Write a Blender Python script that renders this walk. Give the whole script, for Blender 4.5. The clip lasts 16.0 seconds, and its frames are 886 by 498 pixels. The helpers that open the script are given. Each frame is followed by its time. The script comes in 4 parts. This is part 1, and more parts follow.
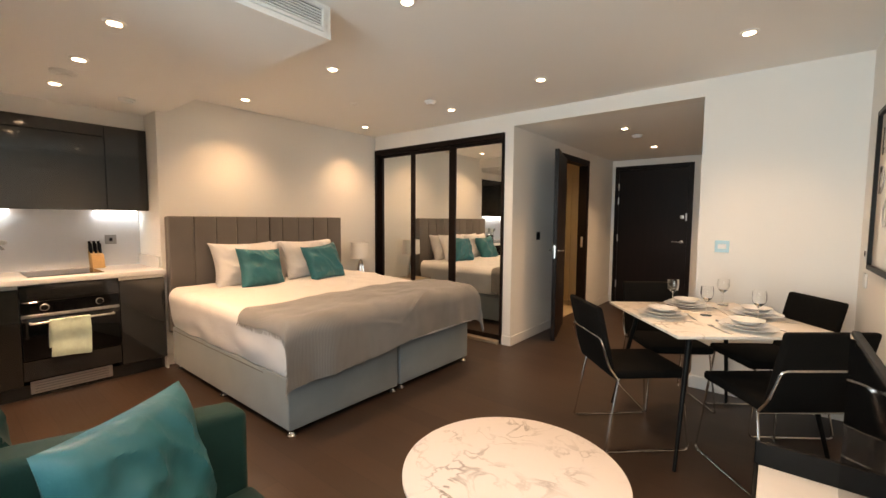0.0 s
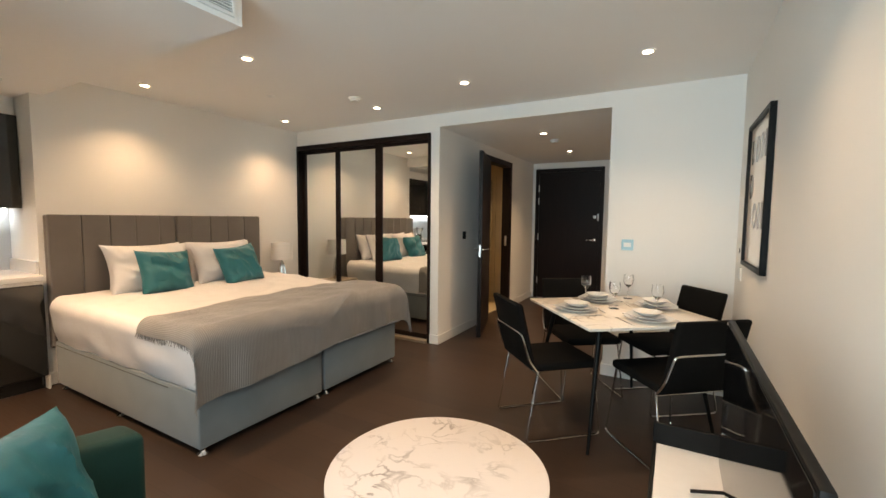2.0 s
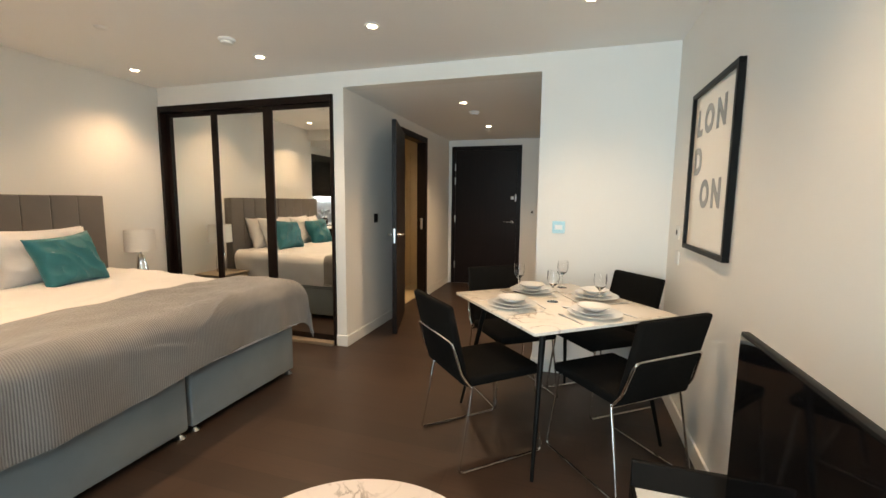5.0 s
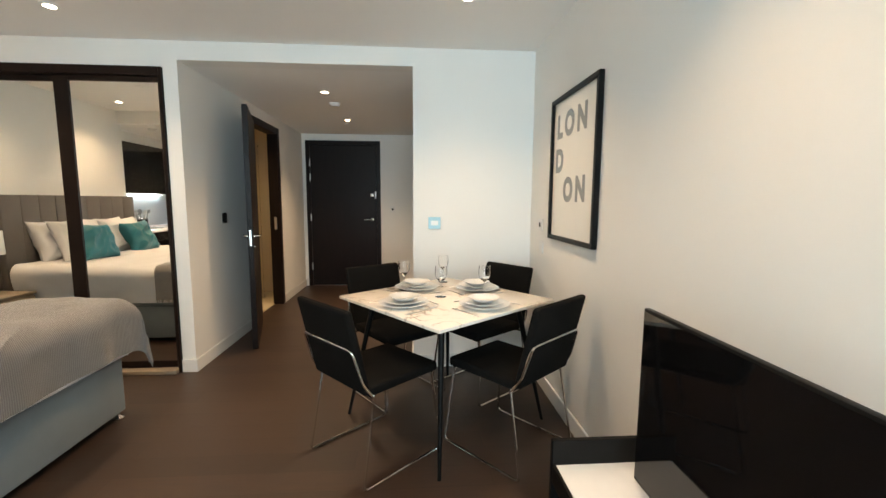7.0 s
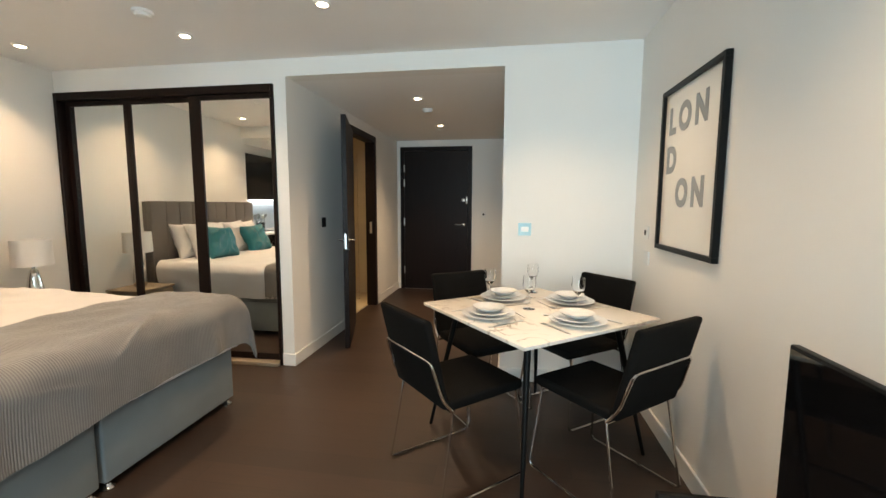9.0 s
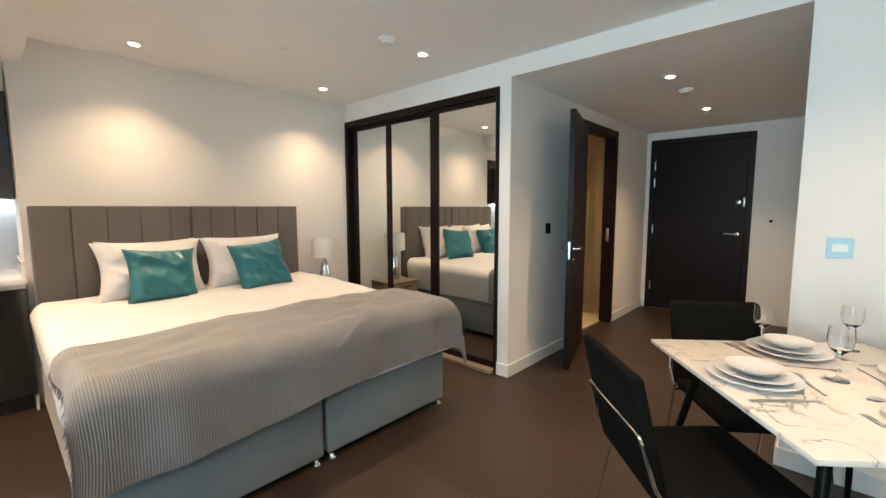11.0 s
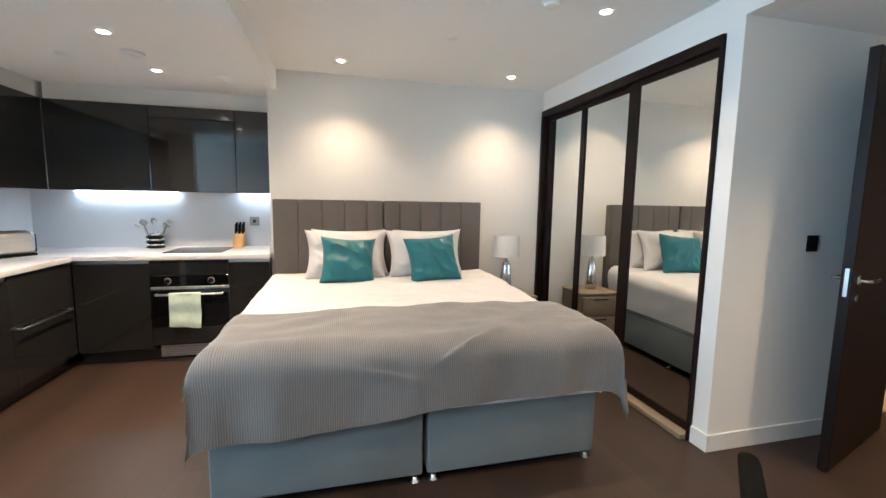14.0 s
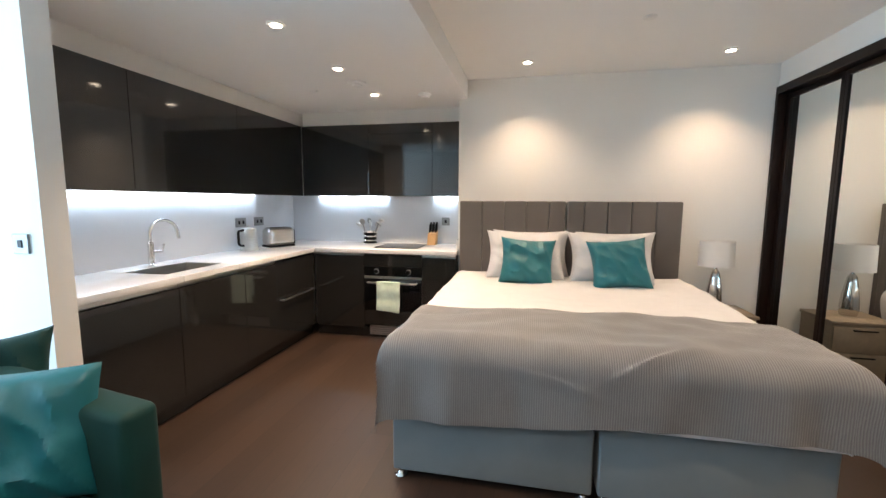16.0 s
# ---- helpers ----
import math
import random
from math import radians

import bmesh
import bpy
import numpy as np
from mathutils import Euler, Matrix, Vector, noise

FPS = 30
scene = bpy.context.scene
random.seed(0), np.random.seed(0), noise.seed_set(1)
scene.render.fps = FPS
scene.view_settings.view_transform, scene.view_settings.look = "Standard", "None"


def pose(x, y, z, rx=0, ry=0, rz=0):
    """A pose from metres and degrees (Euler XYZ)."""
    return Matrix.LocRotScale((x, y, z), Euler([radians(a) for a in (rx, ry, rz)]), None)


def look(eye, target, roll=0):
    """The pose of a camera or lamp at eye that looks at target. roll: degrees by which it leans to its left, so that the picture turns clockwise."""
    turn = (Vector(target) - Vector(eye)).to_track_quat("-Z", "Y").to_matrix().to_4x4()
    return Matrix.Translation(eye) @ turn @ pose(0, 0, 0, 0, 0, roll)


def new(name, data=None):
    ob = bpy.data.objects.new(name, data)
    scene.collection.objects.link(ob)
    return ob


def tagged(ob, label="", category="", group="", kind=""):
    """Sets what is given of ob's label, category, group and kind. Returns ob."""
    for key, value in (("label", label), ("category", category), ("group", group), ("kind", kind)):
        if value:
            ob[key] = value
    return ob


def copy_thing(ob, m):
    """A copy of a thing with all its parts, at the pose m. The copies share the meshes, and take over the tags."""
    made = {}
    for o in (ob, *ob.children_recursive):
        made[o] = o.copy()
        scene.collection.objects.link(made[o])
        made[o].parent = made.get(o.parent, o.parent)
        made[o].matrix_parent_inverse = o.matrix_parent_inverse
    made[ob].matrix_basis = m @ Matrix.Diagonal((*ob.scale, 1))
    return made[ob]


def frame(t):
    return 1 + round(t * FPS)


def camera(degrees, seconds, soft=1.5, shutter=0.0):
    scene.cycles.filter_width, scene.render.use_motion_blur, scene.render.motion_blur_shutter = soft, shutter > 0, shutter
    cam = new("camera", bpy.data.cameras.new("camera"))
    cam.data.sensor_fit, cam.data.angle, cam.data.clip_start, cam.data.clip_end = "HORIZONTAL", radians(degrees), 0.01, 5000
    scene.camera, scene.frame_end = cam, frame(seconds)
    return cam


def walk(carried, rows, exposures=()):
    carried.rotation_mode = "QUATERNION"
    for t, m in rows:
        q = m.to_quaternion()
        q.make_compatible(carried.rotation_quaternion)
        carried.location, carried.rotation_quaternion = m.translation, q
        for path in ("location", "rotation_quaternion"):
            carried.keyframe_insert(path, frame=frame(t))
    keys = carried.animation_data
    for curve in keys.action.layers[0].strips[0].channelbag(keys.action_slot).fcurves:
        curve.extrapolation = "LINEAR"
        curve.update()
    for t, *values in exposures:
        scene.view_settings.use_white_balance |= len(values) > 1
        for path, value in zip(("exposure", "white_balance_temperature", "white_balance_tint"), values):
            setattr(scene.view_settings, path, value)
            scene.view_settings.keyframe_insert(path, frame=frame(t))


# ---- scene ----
cam = camera(93.8, 16.0)
PATH = [
    (0, (0.118, 0.15, 1.34), (-1.136, 1.701, 1.196), 0.4),
    (0.5, (0.125, 0.143, 1.339), (-1.05, 1.755, 1.196), 0.3),
    (1, (0.128, 0.149, 1.337), (-0.964, 1.818, 1.191), 0.4),
    (1.5, (0.137, 0.16, 1.341), (-0.885, 1.873, 1.194), 0.5),
    (2, (0.131, 0.173, 1.352), (-0.842, 1.914, 1.204), 0.6),
    (2.5, (0.118, 0.244, 1.351), (-0.842, 1.991, 1.195), 0.7),
    (3, (0.124, 0.407, 1.353), (-0.834, 2.154, 1.183), 0.7),
    (5.5, (-0.213, 0.743, 1.329), (-0.615, 2.687, 1.09), 0.5),
    (6, (-0.289, 0.79, 1.327), (-0.492, 2.765, 1.084), 0.4),
    (6.5, (-0.355, 0.787, 1.32), (-0.369, 2.773, 1.08), 0.3),
    (7, (-0.366, 0.774, 1.317), (-0.229, 2.756, 1.085), 0.3),
    (7.5, (-0.361, 0.764, 1.319), (-0.157, 2.741, 1.092), 0.3),
    (8, (-0.365, 0.764, 1.318), (-0.213, 2.746, 1.098), 0.4),
    (8.5, (-0.371, 0.795, 1.317), (-0.395, 2.783, 1.101), 0.3),
    (9, (-0.335, 0.892, 1.319), (-0.641, 2.857, 1.108), 0.2),
    (9.5, (-0.3, 0.98, 1.335), (-0.92, 2.87, 1.126), 0.1),
    (10, (-0.307, 1.075, 1.329), (-1.225, 2.839, 1.124), -0.0),
    (12.5, (-0.253, 1.63, 1.345), (-1.942, 2.685, 1.156), 0.3),
    (13, (-0.298, 1.765, 1.337), (-2.072, 2.67, 1.147), 0.6),
    (13.5, (-0.284, 1.907, 1.352), (-2.14, 2.621, 1.142), 0.9),
    (14, (-0.305, 2.001, 1.35), (-2.231, 2.487, 1.124), 1.0),
    (14.5, (-0.361, 2.032, 1.359), (-2.333, 2.261, 1.116), 1.0),
    (15, (-0.376, 2.039, 1.38), (-2.359, 2.017, 1.12), 0.8),
    (15.5, (-0.349, 2.054, 1.346), (-2.32, 1.81, 1.11), 0.3),
    (16, (-0.319, 2.07, 1.344), (-2.265, 1.671, 1.116), 0.3),
]
EXPOSURES = [(0.0, -0.08, 9850, 24), (1.5, -0.14, 8750, 18), (3.0, -0.10, 8650, 17), (5.5, 0.11, 8350, 14), (6.5, 0.19, 8050, 13), (8.0, 0.19, 7950, 13), (10.0, 0.06, 7750, 12), (12.5, 0.26, 6700, 13), (14.5, 0.25, 6400, 11), (16.0, 0.11, 6700, 14)]
walk(cam, [(t, look(eye, target, roll)) for t, eye, target, roll in PATH], EXPOSURES)

# ---- world, sun, lights ----
world = bpy.data.worlds.new("world")
scene.world = world
world.use_nodes = True
wn = world.node_tree
sky = wn.nodes.new("ShaderNodeTexSky")
sky.sky_type, sky.sun_disc = "NISHITA", False
sky.sun_elevation, sky.sun_rotation = radians(35), radians(200)
wn.links.new(sky.outputs[0], wn.nodes["Background"].inputs[0])
wn.nodes["Background"].inputs[1].default_value = 0.1


def lamp(kind, name, m, energy, color, **kw):
    data = bpy.data.lights.new(name, kind)
    data.energy, data.color = energy, color
    if kind == "AREA":
        data.shape, data.size, data.size_y = "RECTANGLE", kw["size"], kw["size_y"]
    if kind == "SPOT":
        data.spot_size, data.spot_blend, data.shadow_soft_size = radians(kw["angle"]), kw["blend"], kw["radius"]
    ob = new(name, data)
    ob.matrix_world = m
    return ob


CEIL, KCEIL, HCEIL = 2.425, 2.26, 2.295
WARM, COOL = (1.0, 0.755, 0.52), (0.52, 0.77, 1.0)
SPOT_W, WINDOW_W, LED_W = 81.0, 165.0, 1.9
# the last two downlights are unseen, added to brighten the east wall
MAIN_SPOTS = [(-3.745, 2.03), (-3.745, 3.445), (-2.46, 3.458), (-2.46, 2.05), (-1.37, 3.18), (-0.07, 3.17), (-1.38, 1.705), (-0.07, 1.705), (-0.07, 0.3)]
KITCHEN_SPOTS = [(-2.38, 0.75), (-3.11, 0.747), (-3.823, 0.743)]
HALL_SPOTS = [(-1.175, 4.74), (-1.18, 6.06)]
ALL_SPOTS = [(x, y, CEIL) for x, y in MAIN_SPOTS] + [(x, y, KCEIL) for x, y in KITCHEN_SPOTS] + [(x, y, HCEIL) for x, y in HALL_SPOTS]
for x, y, z in ALL_SPOTS:
    lamp("SPOT", "downlight_beam", pose(x, y, z - 0.012), SPOT_W * (1.9 if z == KCEIL else 1.6 if z == HCEIL else 1.0), WARM, angle=114, blend=1.0, radius=0.04)
# the sky's light in the window's opening
lamp("AREA", "window_daylight", look((-0.42, -2.36, 1.25), (-0.7, 3, 1.05)), WINDOW_W, (0.47, 0.75, 1.0), size=1.6, size_y=2.1)
lamp("SPOT", "bathroom_beam", pose(-2.7, 5.7, 2.2), 40, (1.0, 0.75, 0.42), angle=140, blend=0.8, radius=0.05)


# ---- materials ----
def mat(name, color, rough=0.6, metal=0.0, spec=0.5, vary=0.12, scale=6.0, grain=180.0, bump=0.05, stretch=(1, 1, 1), coat=0.0, sheen=0.0, emit=None, dist=0.002):
    m = bpy.data.materials.new(name)
    m.use_nodes = True
    t, n = m.node_tree, m.node_tree.nodes
    b = n["Principled BSDF"]
    b.inputs["Roughness"].default_value, b.inputs["Metallic"].default_value = rough, metal
    b.inputs["Specular IOR Level"].default_value = spec
    b.inputs["Coat Weight"].default_value, b.inputs["Sheen Weight"].default_value = coat, sheen
    co = n.new("ShaderNodeTexCoord")
    mp = n.new("ShaderNodeMapping")
    mp.inputs["Scale"].default_value = stretch
    t.links.new(co.outputs["Object"], mp.inputs[0])
    n1, n2 = n.new("ShaderNodeTexNoise"), n.new("ShaderNodeTexNoise")
    n1.inputs["Scale"].default_value, n2.inputs["Scale"].default_value = scale, grain
    n1.inputs["Detail"].default_value = 5
    for k in (n1, n2):
        t.links.new(mp.outputs[0], k.inputs["Vector"])
    add = n.new("ShaderNodeMath")
    add.operation = "MULTIPLY_ADD"
    t.links.new(n2.outputs[0], add.inputs[0])
    add.inputs[1].default_value = 0.5
    t.links.new(n1.outputs[0], add.inputs[2])
    mr = n.new("ShaderNodeMapRange")
    mr.inputs[1].default_value, mr.inputs[2].default_value = 0.35, 1.15
    mr.inputs[3].default_value, mr.inputs[4].default_value = 1 - vary, 1 + vary
    t.links.new(add.outputs[0], mr.inputs[0])
    mul = n.new("ShaderNodeMixRGB")
    mul.blend_type, mul.inputs[0].default_value = "MULTIPLY", 1.0
    mul.inputs[1].default_value = (*color, 1)
    t.links.new(mr.outputs[0], mul.inputs[2])
    t.links.new(mul.outputs[0], b.inputs["Base Color"])
    if bump:
        bp = n.new("ShaderNodeBump")
        bp.inputs["Strength"].default_value, bp.inputs["Distance"].default_value = bump, dist
        t.links.new(add.outputs[0], bp.inputs["Height"])
        t.links.new(bp.outputs[0], b.inputs["Normal"])
    if emit:
        b.inputs["Emission Color"].default_value, b.inputs["Emission Strength"].default_value = (*emit[0], 1), emit[1]
    return m


def marble(name, base, vein, scale, rough):
    m = mat(name, base, rough, vary=0.05, bump=0)
    t, n = m.node_tree, m.node_tree.nodes
    b = n["Principled BSDF"]
    co = n.new("ShaderNodeTexCoord")
    ns = n.new("ShaderNodeTexNoise")
    ns.inputs["Scale"].default_value, ns.inputs["Detail"].default_value, ns.inputs["Distortion"].default_value = scale, 8, 1.6
    t.links.new(co.outputs["Object"], ns.inputs["Vector"])
    sub = n.new("ShaderNodeMath")
    sub.operation = "SUBTRACT"
    sub.inputs[1].default_value = 0.5
    ab = n.new("ShaderNodeMath")
    ab.operation = "ABSOLUTE"
    t.links.new(ns.outputs[0], sub.inputs[0])
    t.links.new(sub.outputs[0], ab.inputs[0])
    ramp = n.new("ShaderNodeMapRange")
    ramp.inputs[1].default_value, ramp.inputs[2].default_value, ramp.inputs[3].default_value, ramp.inputs[4].default_value = 0.0, 0.03, 1.0, 0.0
    t.links.new(ab.outputs[0], ramp.inputs[0])
    big = n.new("ShaderNodeTexNoise")
    big.inputs["Scale"].default_value = scale * 0.9
    t.links.new(co.outputs["Object"], big.inputs["Vector"])
    lim = n.new("ShaderNodeMapRange")
    lim.inputs[1].default_value, lim.inputs[2].default_value = 0.45, 0.7
    t.links.new(big.outputs[0], lim.inputs[0])
    mm = n.new("ShaderNodeMath")
    mm.operation = "MULTIPLY"
    t.links.new(ramp.outputs[0], mm.inputs[0])
    t.links.new(lim.outputs[0], mm.inputs[1])
    mix = n.new("ShaderNodeMixRGB")
    mix.inputs[1].default_value, mix.inputs[2].default_value = (*base, 1), (*vein, 1)
    t.links.new(mm.outputs[0], mix.inputs[0])
    t.links.new(mix.outputs[0], b.inputs["Base Color"])
    return m


def wood_floor():
    m = mat("dark_oak", (0.055, 0.033, 0.023), 0.38, vary=0.0, bump=0)
    t, n = m.node_tree, m.node_tree.nodes
    b = n["Principled BSDF"]
    co = n.new("ShaderNodeTexCoord")
    br = n.new("ShaderNodeTexBrick")
    br.offset, br.inputs["Scale"].default_value = 0.37, 1.0
    br.inputs["Brick Width"].default_value, br.inputs["Row Height"].default_value = 1.8, 0.15
    br.inputs["Mortar Size"].default_value, br.inputs["Mortar Smooth"].default_value = 0.0012, 0.3
    br.inputs[1].default_value, br.inputs[2].default_value, br.inputs[3].default_value = (0.046, 0.027, 0.019, 1), (0.032, 0.019, 0.0135, 1), (0.017, 0.011, 0.008, 1)
    t.links.new(co.outputs["Object"], br.inputs[0])
    mp = n.new("ShaderNodeMapping")
    mp.inputs["Scale"].default_value = (1.5, 22, 1)
    t.links.new(co.outputs["Object"], mp.inputs[0])
    g = n.new("ShaderNodeTexNoise")
    g.inputs["Scale"].default_value, g.inputs["Detail"].default_value = 3.0, 8
    t.links.new(mp.outputs[0], g.inputs["Vector"])
    mr = n.new("ShaderNodeMapRange")
    mr.inputs[3].default_value, mr.inputs[4].default_value = 0.6, 1.45
    t.links.new(g.outputs[0], mr.inputs[0])
    mul = n.new("ShaderNodeMixRGB")
    mul.blend_type, mul.inputs[0].default_value = "MULTIPLY", 1.0
    t.links.new(br.outputs[0], mul.inputs[1])
    t.links.new(mr.outputs[0], mul.inputs[2])
    t.links.new(mul.outputs[0], b.inputs["Base Color"])
    rr = n.new("ShaderNodeMapRange")
    rr.inputs[3].default_value, rr.inputs[4].default_value = 0.34, 0.5
    t.links.new(g.outputs[0], rr.inputs[0])
    t.links.new(rr.outputs[0], b.inputs["Roughness"])
    bp = n.new("ShaderNodeBump")
    bp.inputs["Strength"].default_value, bp.inputs["Distance"].default_value = 0.25, 0.001
    t.links.new(mul.outputs[0], bp.inputs["Height"])
    t.links.new(bp.outputs[0], b.inputs["Normal"])
    return m


def knit():
    """Ribbed throw: ribs run along the bed's length and down its foot."""
    m = mat("ribbed_knit", (0.19, 0.182, 0.178), 0.95, vary=0.18, scale=5, grain=260, bump=0.2, sheen=0.3)
    t, n = m.node_tree, m.node_tree.nodes
    b = n["Principled BSDF"]
    co = n.new("ShaderNodeTexCoord")
    w = n.new("ShaderNodeTexWave")
    w.bands_direction = "X"
    w.inputs["Scale"].default_value, w.inputs["Distortion"].default_value, w.inputs["Detail"].default_value = 72.0, 0.6, 1
    t.links.new(co.outputs["UV"], w.inputs[0])
    old = b.inputs["Base Color"].links[0].from_socket
    # shade between the ribs, put into the colour: the wave darkens its grooves
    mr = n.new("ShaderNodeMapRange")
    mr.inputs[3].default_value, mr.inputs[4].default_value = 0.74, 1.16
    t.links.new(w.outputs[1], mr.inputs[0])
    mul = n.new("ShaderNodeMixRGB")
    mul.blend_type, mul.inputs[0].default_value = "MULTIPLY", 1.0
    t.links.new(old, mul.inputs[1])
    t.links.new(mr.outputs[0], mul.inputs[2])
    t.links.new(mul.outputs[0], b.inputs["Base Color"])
    bp = n.new("ShaderNodeBump")
    bp.inputs["Strength"].default_value, bp.inputs["Distance"].default_value = 0.45, 0.003
    t.links.new(w.outputs[1], bp.inputs["Height"])
    t.links.new(bp.outputs[0], b.inputs["Normal"])
    return m


def glass(name, tint=(1, 1, 1), rough=0.0):
    m = bpy.data.materials.new(name)
    m.use_nodes = True
    b = m.node_tree.nodes["Principled BSDF"]
    b.inputs["Base Color"].default_value = (*tint, 1)
    b.inputs["Transmission Weight"].default_value, b.inputs["Roughness"].default_value, b.inputs["IOR"].default_value = 1.0, rough, 1.45
    return m


PAINT = mat("white_wall_paint", (0.83, 0.815, 0.78), 0.85, vary=0.025, scale=1.5, grain=400, bump=0.03)
CEILP = mat("white_ceiling_paint", (0.86, 0.85, 0.83), 0.9, vary=0.02, scale=1.0, grain=300, bump=0.02)
TRIM = mat("white_gloss_trim", (0.8, 0.79, 0.76), 0.4, vary=0.03)
FLOOR = wood_floor()
WENGE = mat("wenge_veneer", (0.0115, 0.0055, 0.004), 0.42, spec=0.18, vary=0.35, scale=4, grain=60, bump=0.08, stretch=(12, 12, 0.6))
MIRROR = mat("mirror_glass", (0.86, 0.88, 0.86), 0.0, metal=1.0, vary=0.0, bump=0)
CHROME = mat("chrome", (0.75, 0.74, 0.72), 0.12, metal=1.0, vary=0.04, bump=0)
STEEL = mat("brushed_steel", (0.6, 0.59, 0.57), 0.3, metal=1.0, vary=0.1, grain=300, stretch=(1, 1, 20), bump=0.02)
GLOSSK = mat("grey_gloss_lacquer", (0.019, 0.0185, 0.018), 0.09, vary=0.06, scale=2, bump=0, coat=0.5)
CARCASS = mat("dark_carcass", (0.03, 0.03, 0.03), 0.6)
QUARTZ = mat("white_quartz", (0.74, 0.74, 0.74), 0.18, vary=0.04, scale=20, grain=300, bump=0)
SPLASH = mat("white_glass_splashback", (0.62, 0.64, 0.67), 0.15, vary=0.01, bump=0)
BLACKGL = mat("black_glass", (0.004, 0.004, 0.0045), 0.05, spec=0.35, vary=0.02, bump=0)
BLACKM = mat("black_metal", (0.0055, 0.0052, 0.005), 0.45, spec=0.14, vary=0.1)
BEDF = mat("grey_bed_fabric", (0.17, 0.205, 0.225), 0.9, vary=0.12, scale=5, grain=420, bump=0.25, sheen=0.2)
HEADF = mat("taupe_headboard_fabric", (0.125, 0.112, 0.105), 0.9, vary=0.12, scale=5, grain=420, bump=0.25, sheen=0.2)
LINEN = mat("white_bed_linen", (0.65, 0.645, 0.655), 0.9, vary=0.03, scale=5, grain=14, bump=0.35, dist=0.012)
KNIT = knit()
TEAL = mat("teal_velvet", (0.006, 0.14, 0.168), 0.42, vary=0.12, scale=9, grain=22, bump=0.35, dist=0.012, sheen=0.06)
GREENV = mat("green_velvet", (0.003, 0.038, 0.034), 0.65, spec=0.25, vary=0.3, scale=4, grain=200, bump=0.15, sheen=0.05)
CHARF = mat("charcoal_fabric", (0.0075, 0.007, 0.0065), 0.9, spec=0.08, vary=0.2, scale=8, grain=500, bump=0.3)
MARBLE_T = marble("white_marble_top", (0.78, 0.73, 0.66), (0.26, 0.2, 0.15), 4.2, 0.2)
MARBLE_C = marble("pale_marble_top", (0.74, 0.7, 0.69), (0.22, 0.19, 0.18), 5.0, 0.38)
CHINA = mat("white_china", (0.7, 0.71, 0.71), 0.15, vary=0.02, bump=0)
CLEAR = glass("clear_glass")
PANE = glass("window_glass")
PAPER = mat("glazed_cream_paper", (0.78, 0.75, 0.68), 0.7, vary=0.02, bump=0, coat=1.0)
INK = mat("glazed_grey_ink", (0.2, 0.2, 0.195), 0.7, vary=0.1, bump=0, coat=1.0)
SHADE = mat("white_lampshade", (0.8, 0.77, 0.73), 0.9, vary=0.03, grain=300, bump=0.1)
OAK = mat("pale_ash_veneer", (0.27, 0.215, 0.16), 0.5, vary=0.15, scale=3, grain=40, stretch=(1, 8, 8), bump=0.05)
BEECH = mat("beech_wood", (0.55, 0.33, 0.14), 0.5, vary=0.15, stretch=(8, 8, 1))
TOWEL = mat("mint_towel", (0.55, 0.66, 0.55), 0.95, vary=0.15, scale=30, grain=250, bump=0.5, sheen=0.4)
WPLAST = mat("white_plastic", (0.78, 0.78, 0.76), 0.35, vary=0.02, bump=0)
BLUELCD = mat("lcd_panel", (0.3, 0.55, 0.64), 0.3, vary=0.05)
TILE = mat("beige_bath_tile", (0.6, 0.5, 0.36), 0.35, vary=0.08, scale=2, grain=60)
LED = mat("led_strip", (0.9, 0.95, 1.0), 0.5, emit=((0.78, 0.9, 1.0), 14.0), bump=0)
BULB = mat("downlight_lens", (1, 0.95, 0.85), 0.5, emit=((1.0, 0.86, 0.66), 22.0), bump=0)
SOCKET = mat("brushed_socket_plate", (0.25, 0.25, 0.25), 0.4, metal=0.3)


# ---- building helpers ----
ORIGIN = {}


def bm_box(bm, x0, x1, y0, y1, z0, z1, bevel=0.0, seg=2):
    r = bmesh.ops.create_cube(bm, size=1.0)
    vs = r["verts"]
    for v in vs:
        v.co = Vector((x0 + (v.co.x + 0.5) * (x1 - x0), y0 + (v.co.y + 0.5) * (y1 - y0), z0 + (v.co.z + 0.5) * (z1 - z0)))
    if bevel:
        es = list({e for v in vs for e in v.link_edges})
        bmesh.ops.bevel(bm, geom=es, offset=bevel, segments=seg, affect="EDGES", profile=0.5)


def box(x0, x1, y0, y1, z0, z1, bevel=0.0, seg=2):
    bm = bmesh.new()
    bm_box(bm, x0, x1, y0, y1, z0, z1, bevel, seg)
    return bm


def lathe(profile, cx=0.0, cy=0.0, z=0.0, n=32):
    """Turned body from (radius, height) pairs."""
    bm = bmesh.new()
    rings = [[bm.verts.new((cx + r * math.cos(k * math.tau / n), cy + r * math.sin(k * math.tau / n), z + h)) for k in range(n)] for r, h in profile]
    for a, b in zip(rings, rings[1:]):
        for k in range(n):
            bm.faces.new((a[k], a[(k + 1) % n], b[(k + 1) % n], b[k]))
    if profile[0][0] > 1e-4:
        bm.faces.new(rings[0][::-1])
    if profile[-1][0] > 1e-4:
        bm.faces.new(rings[-1])
    bmesh.ops.recalc_face_normals(bm, faces=bm.faces)
    return bm


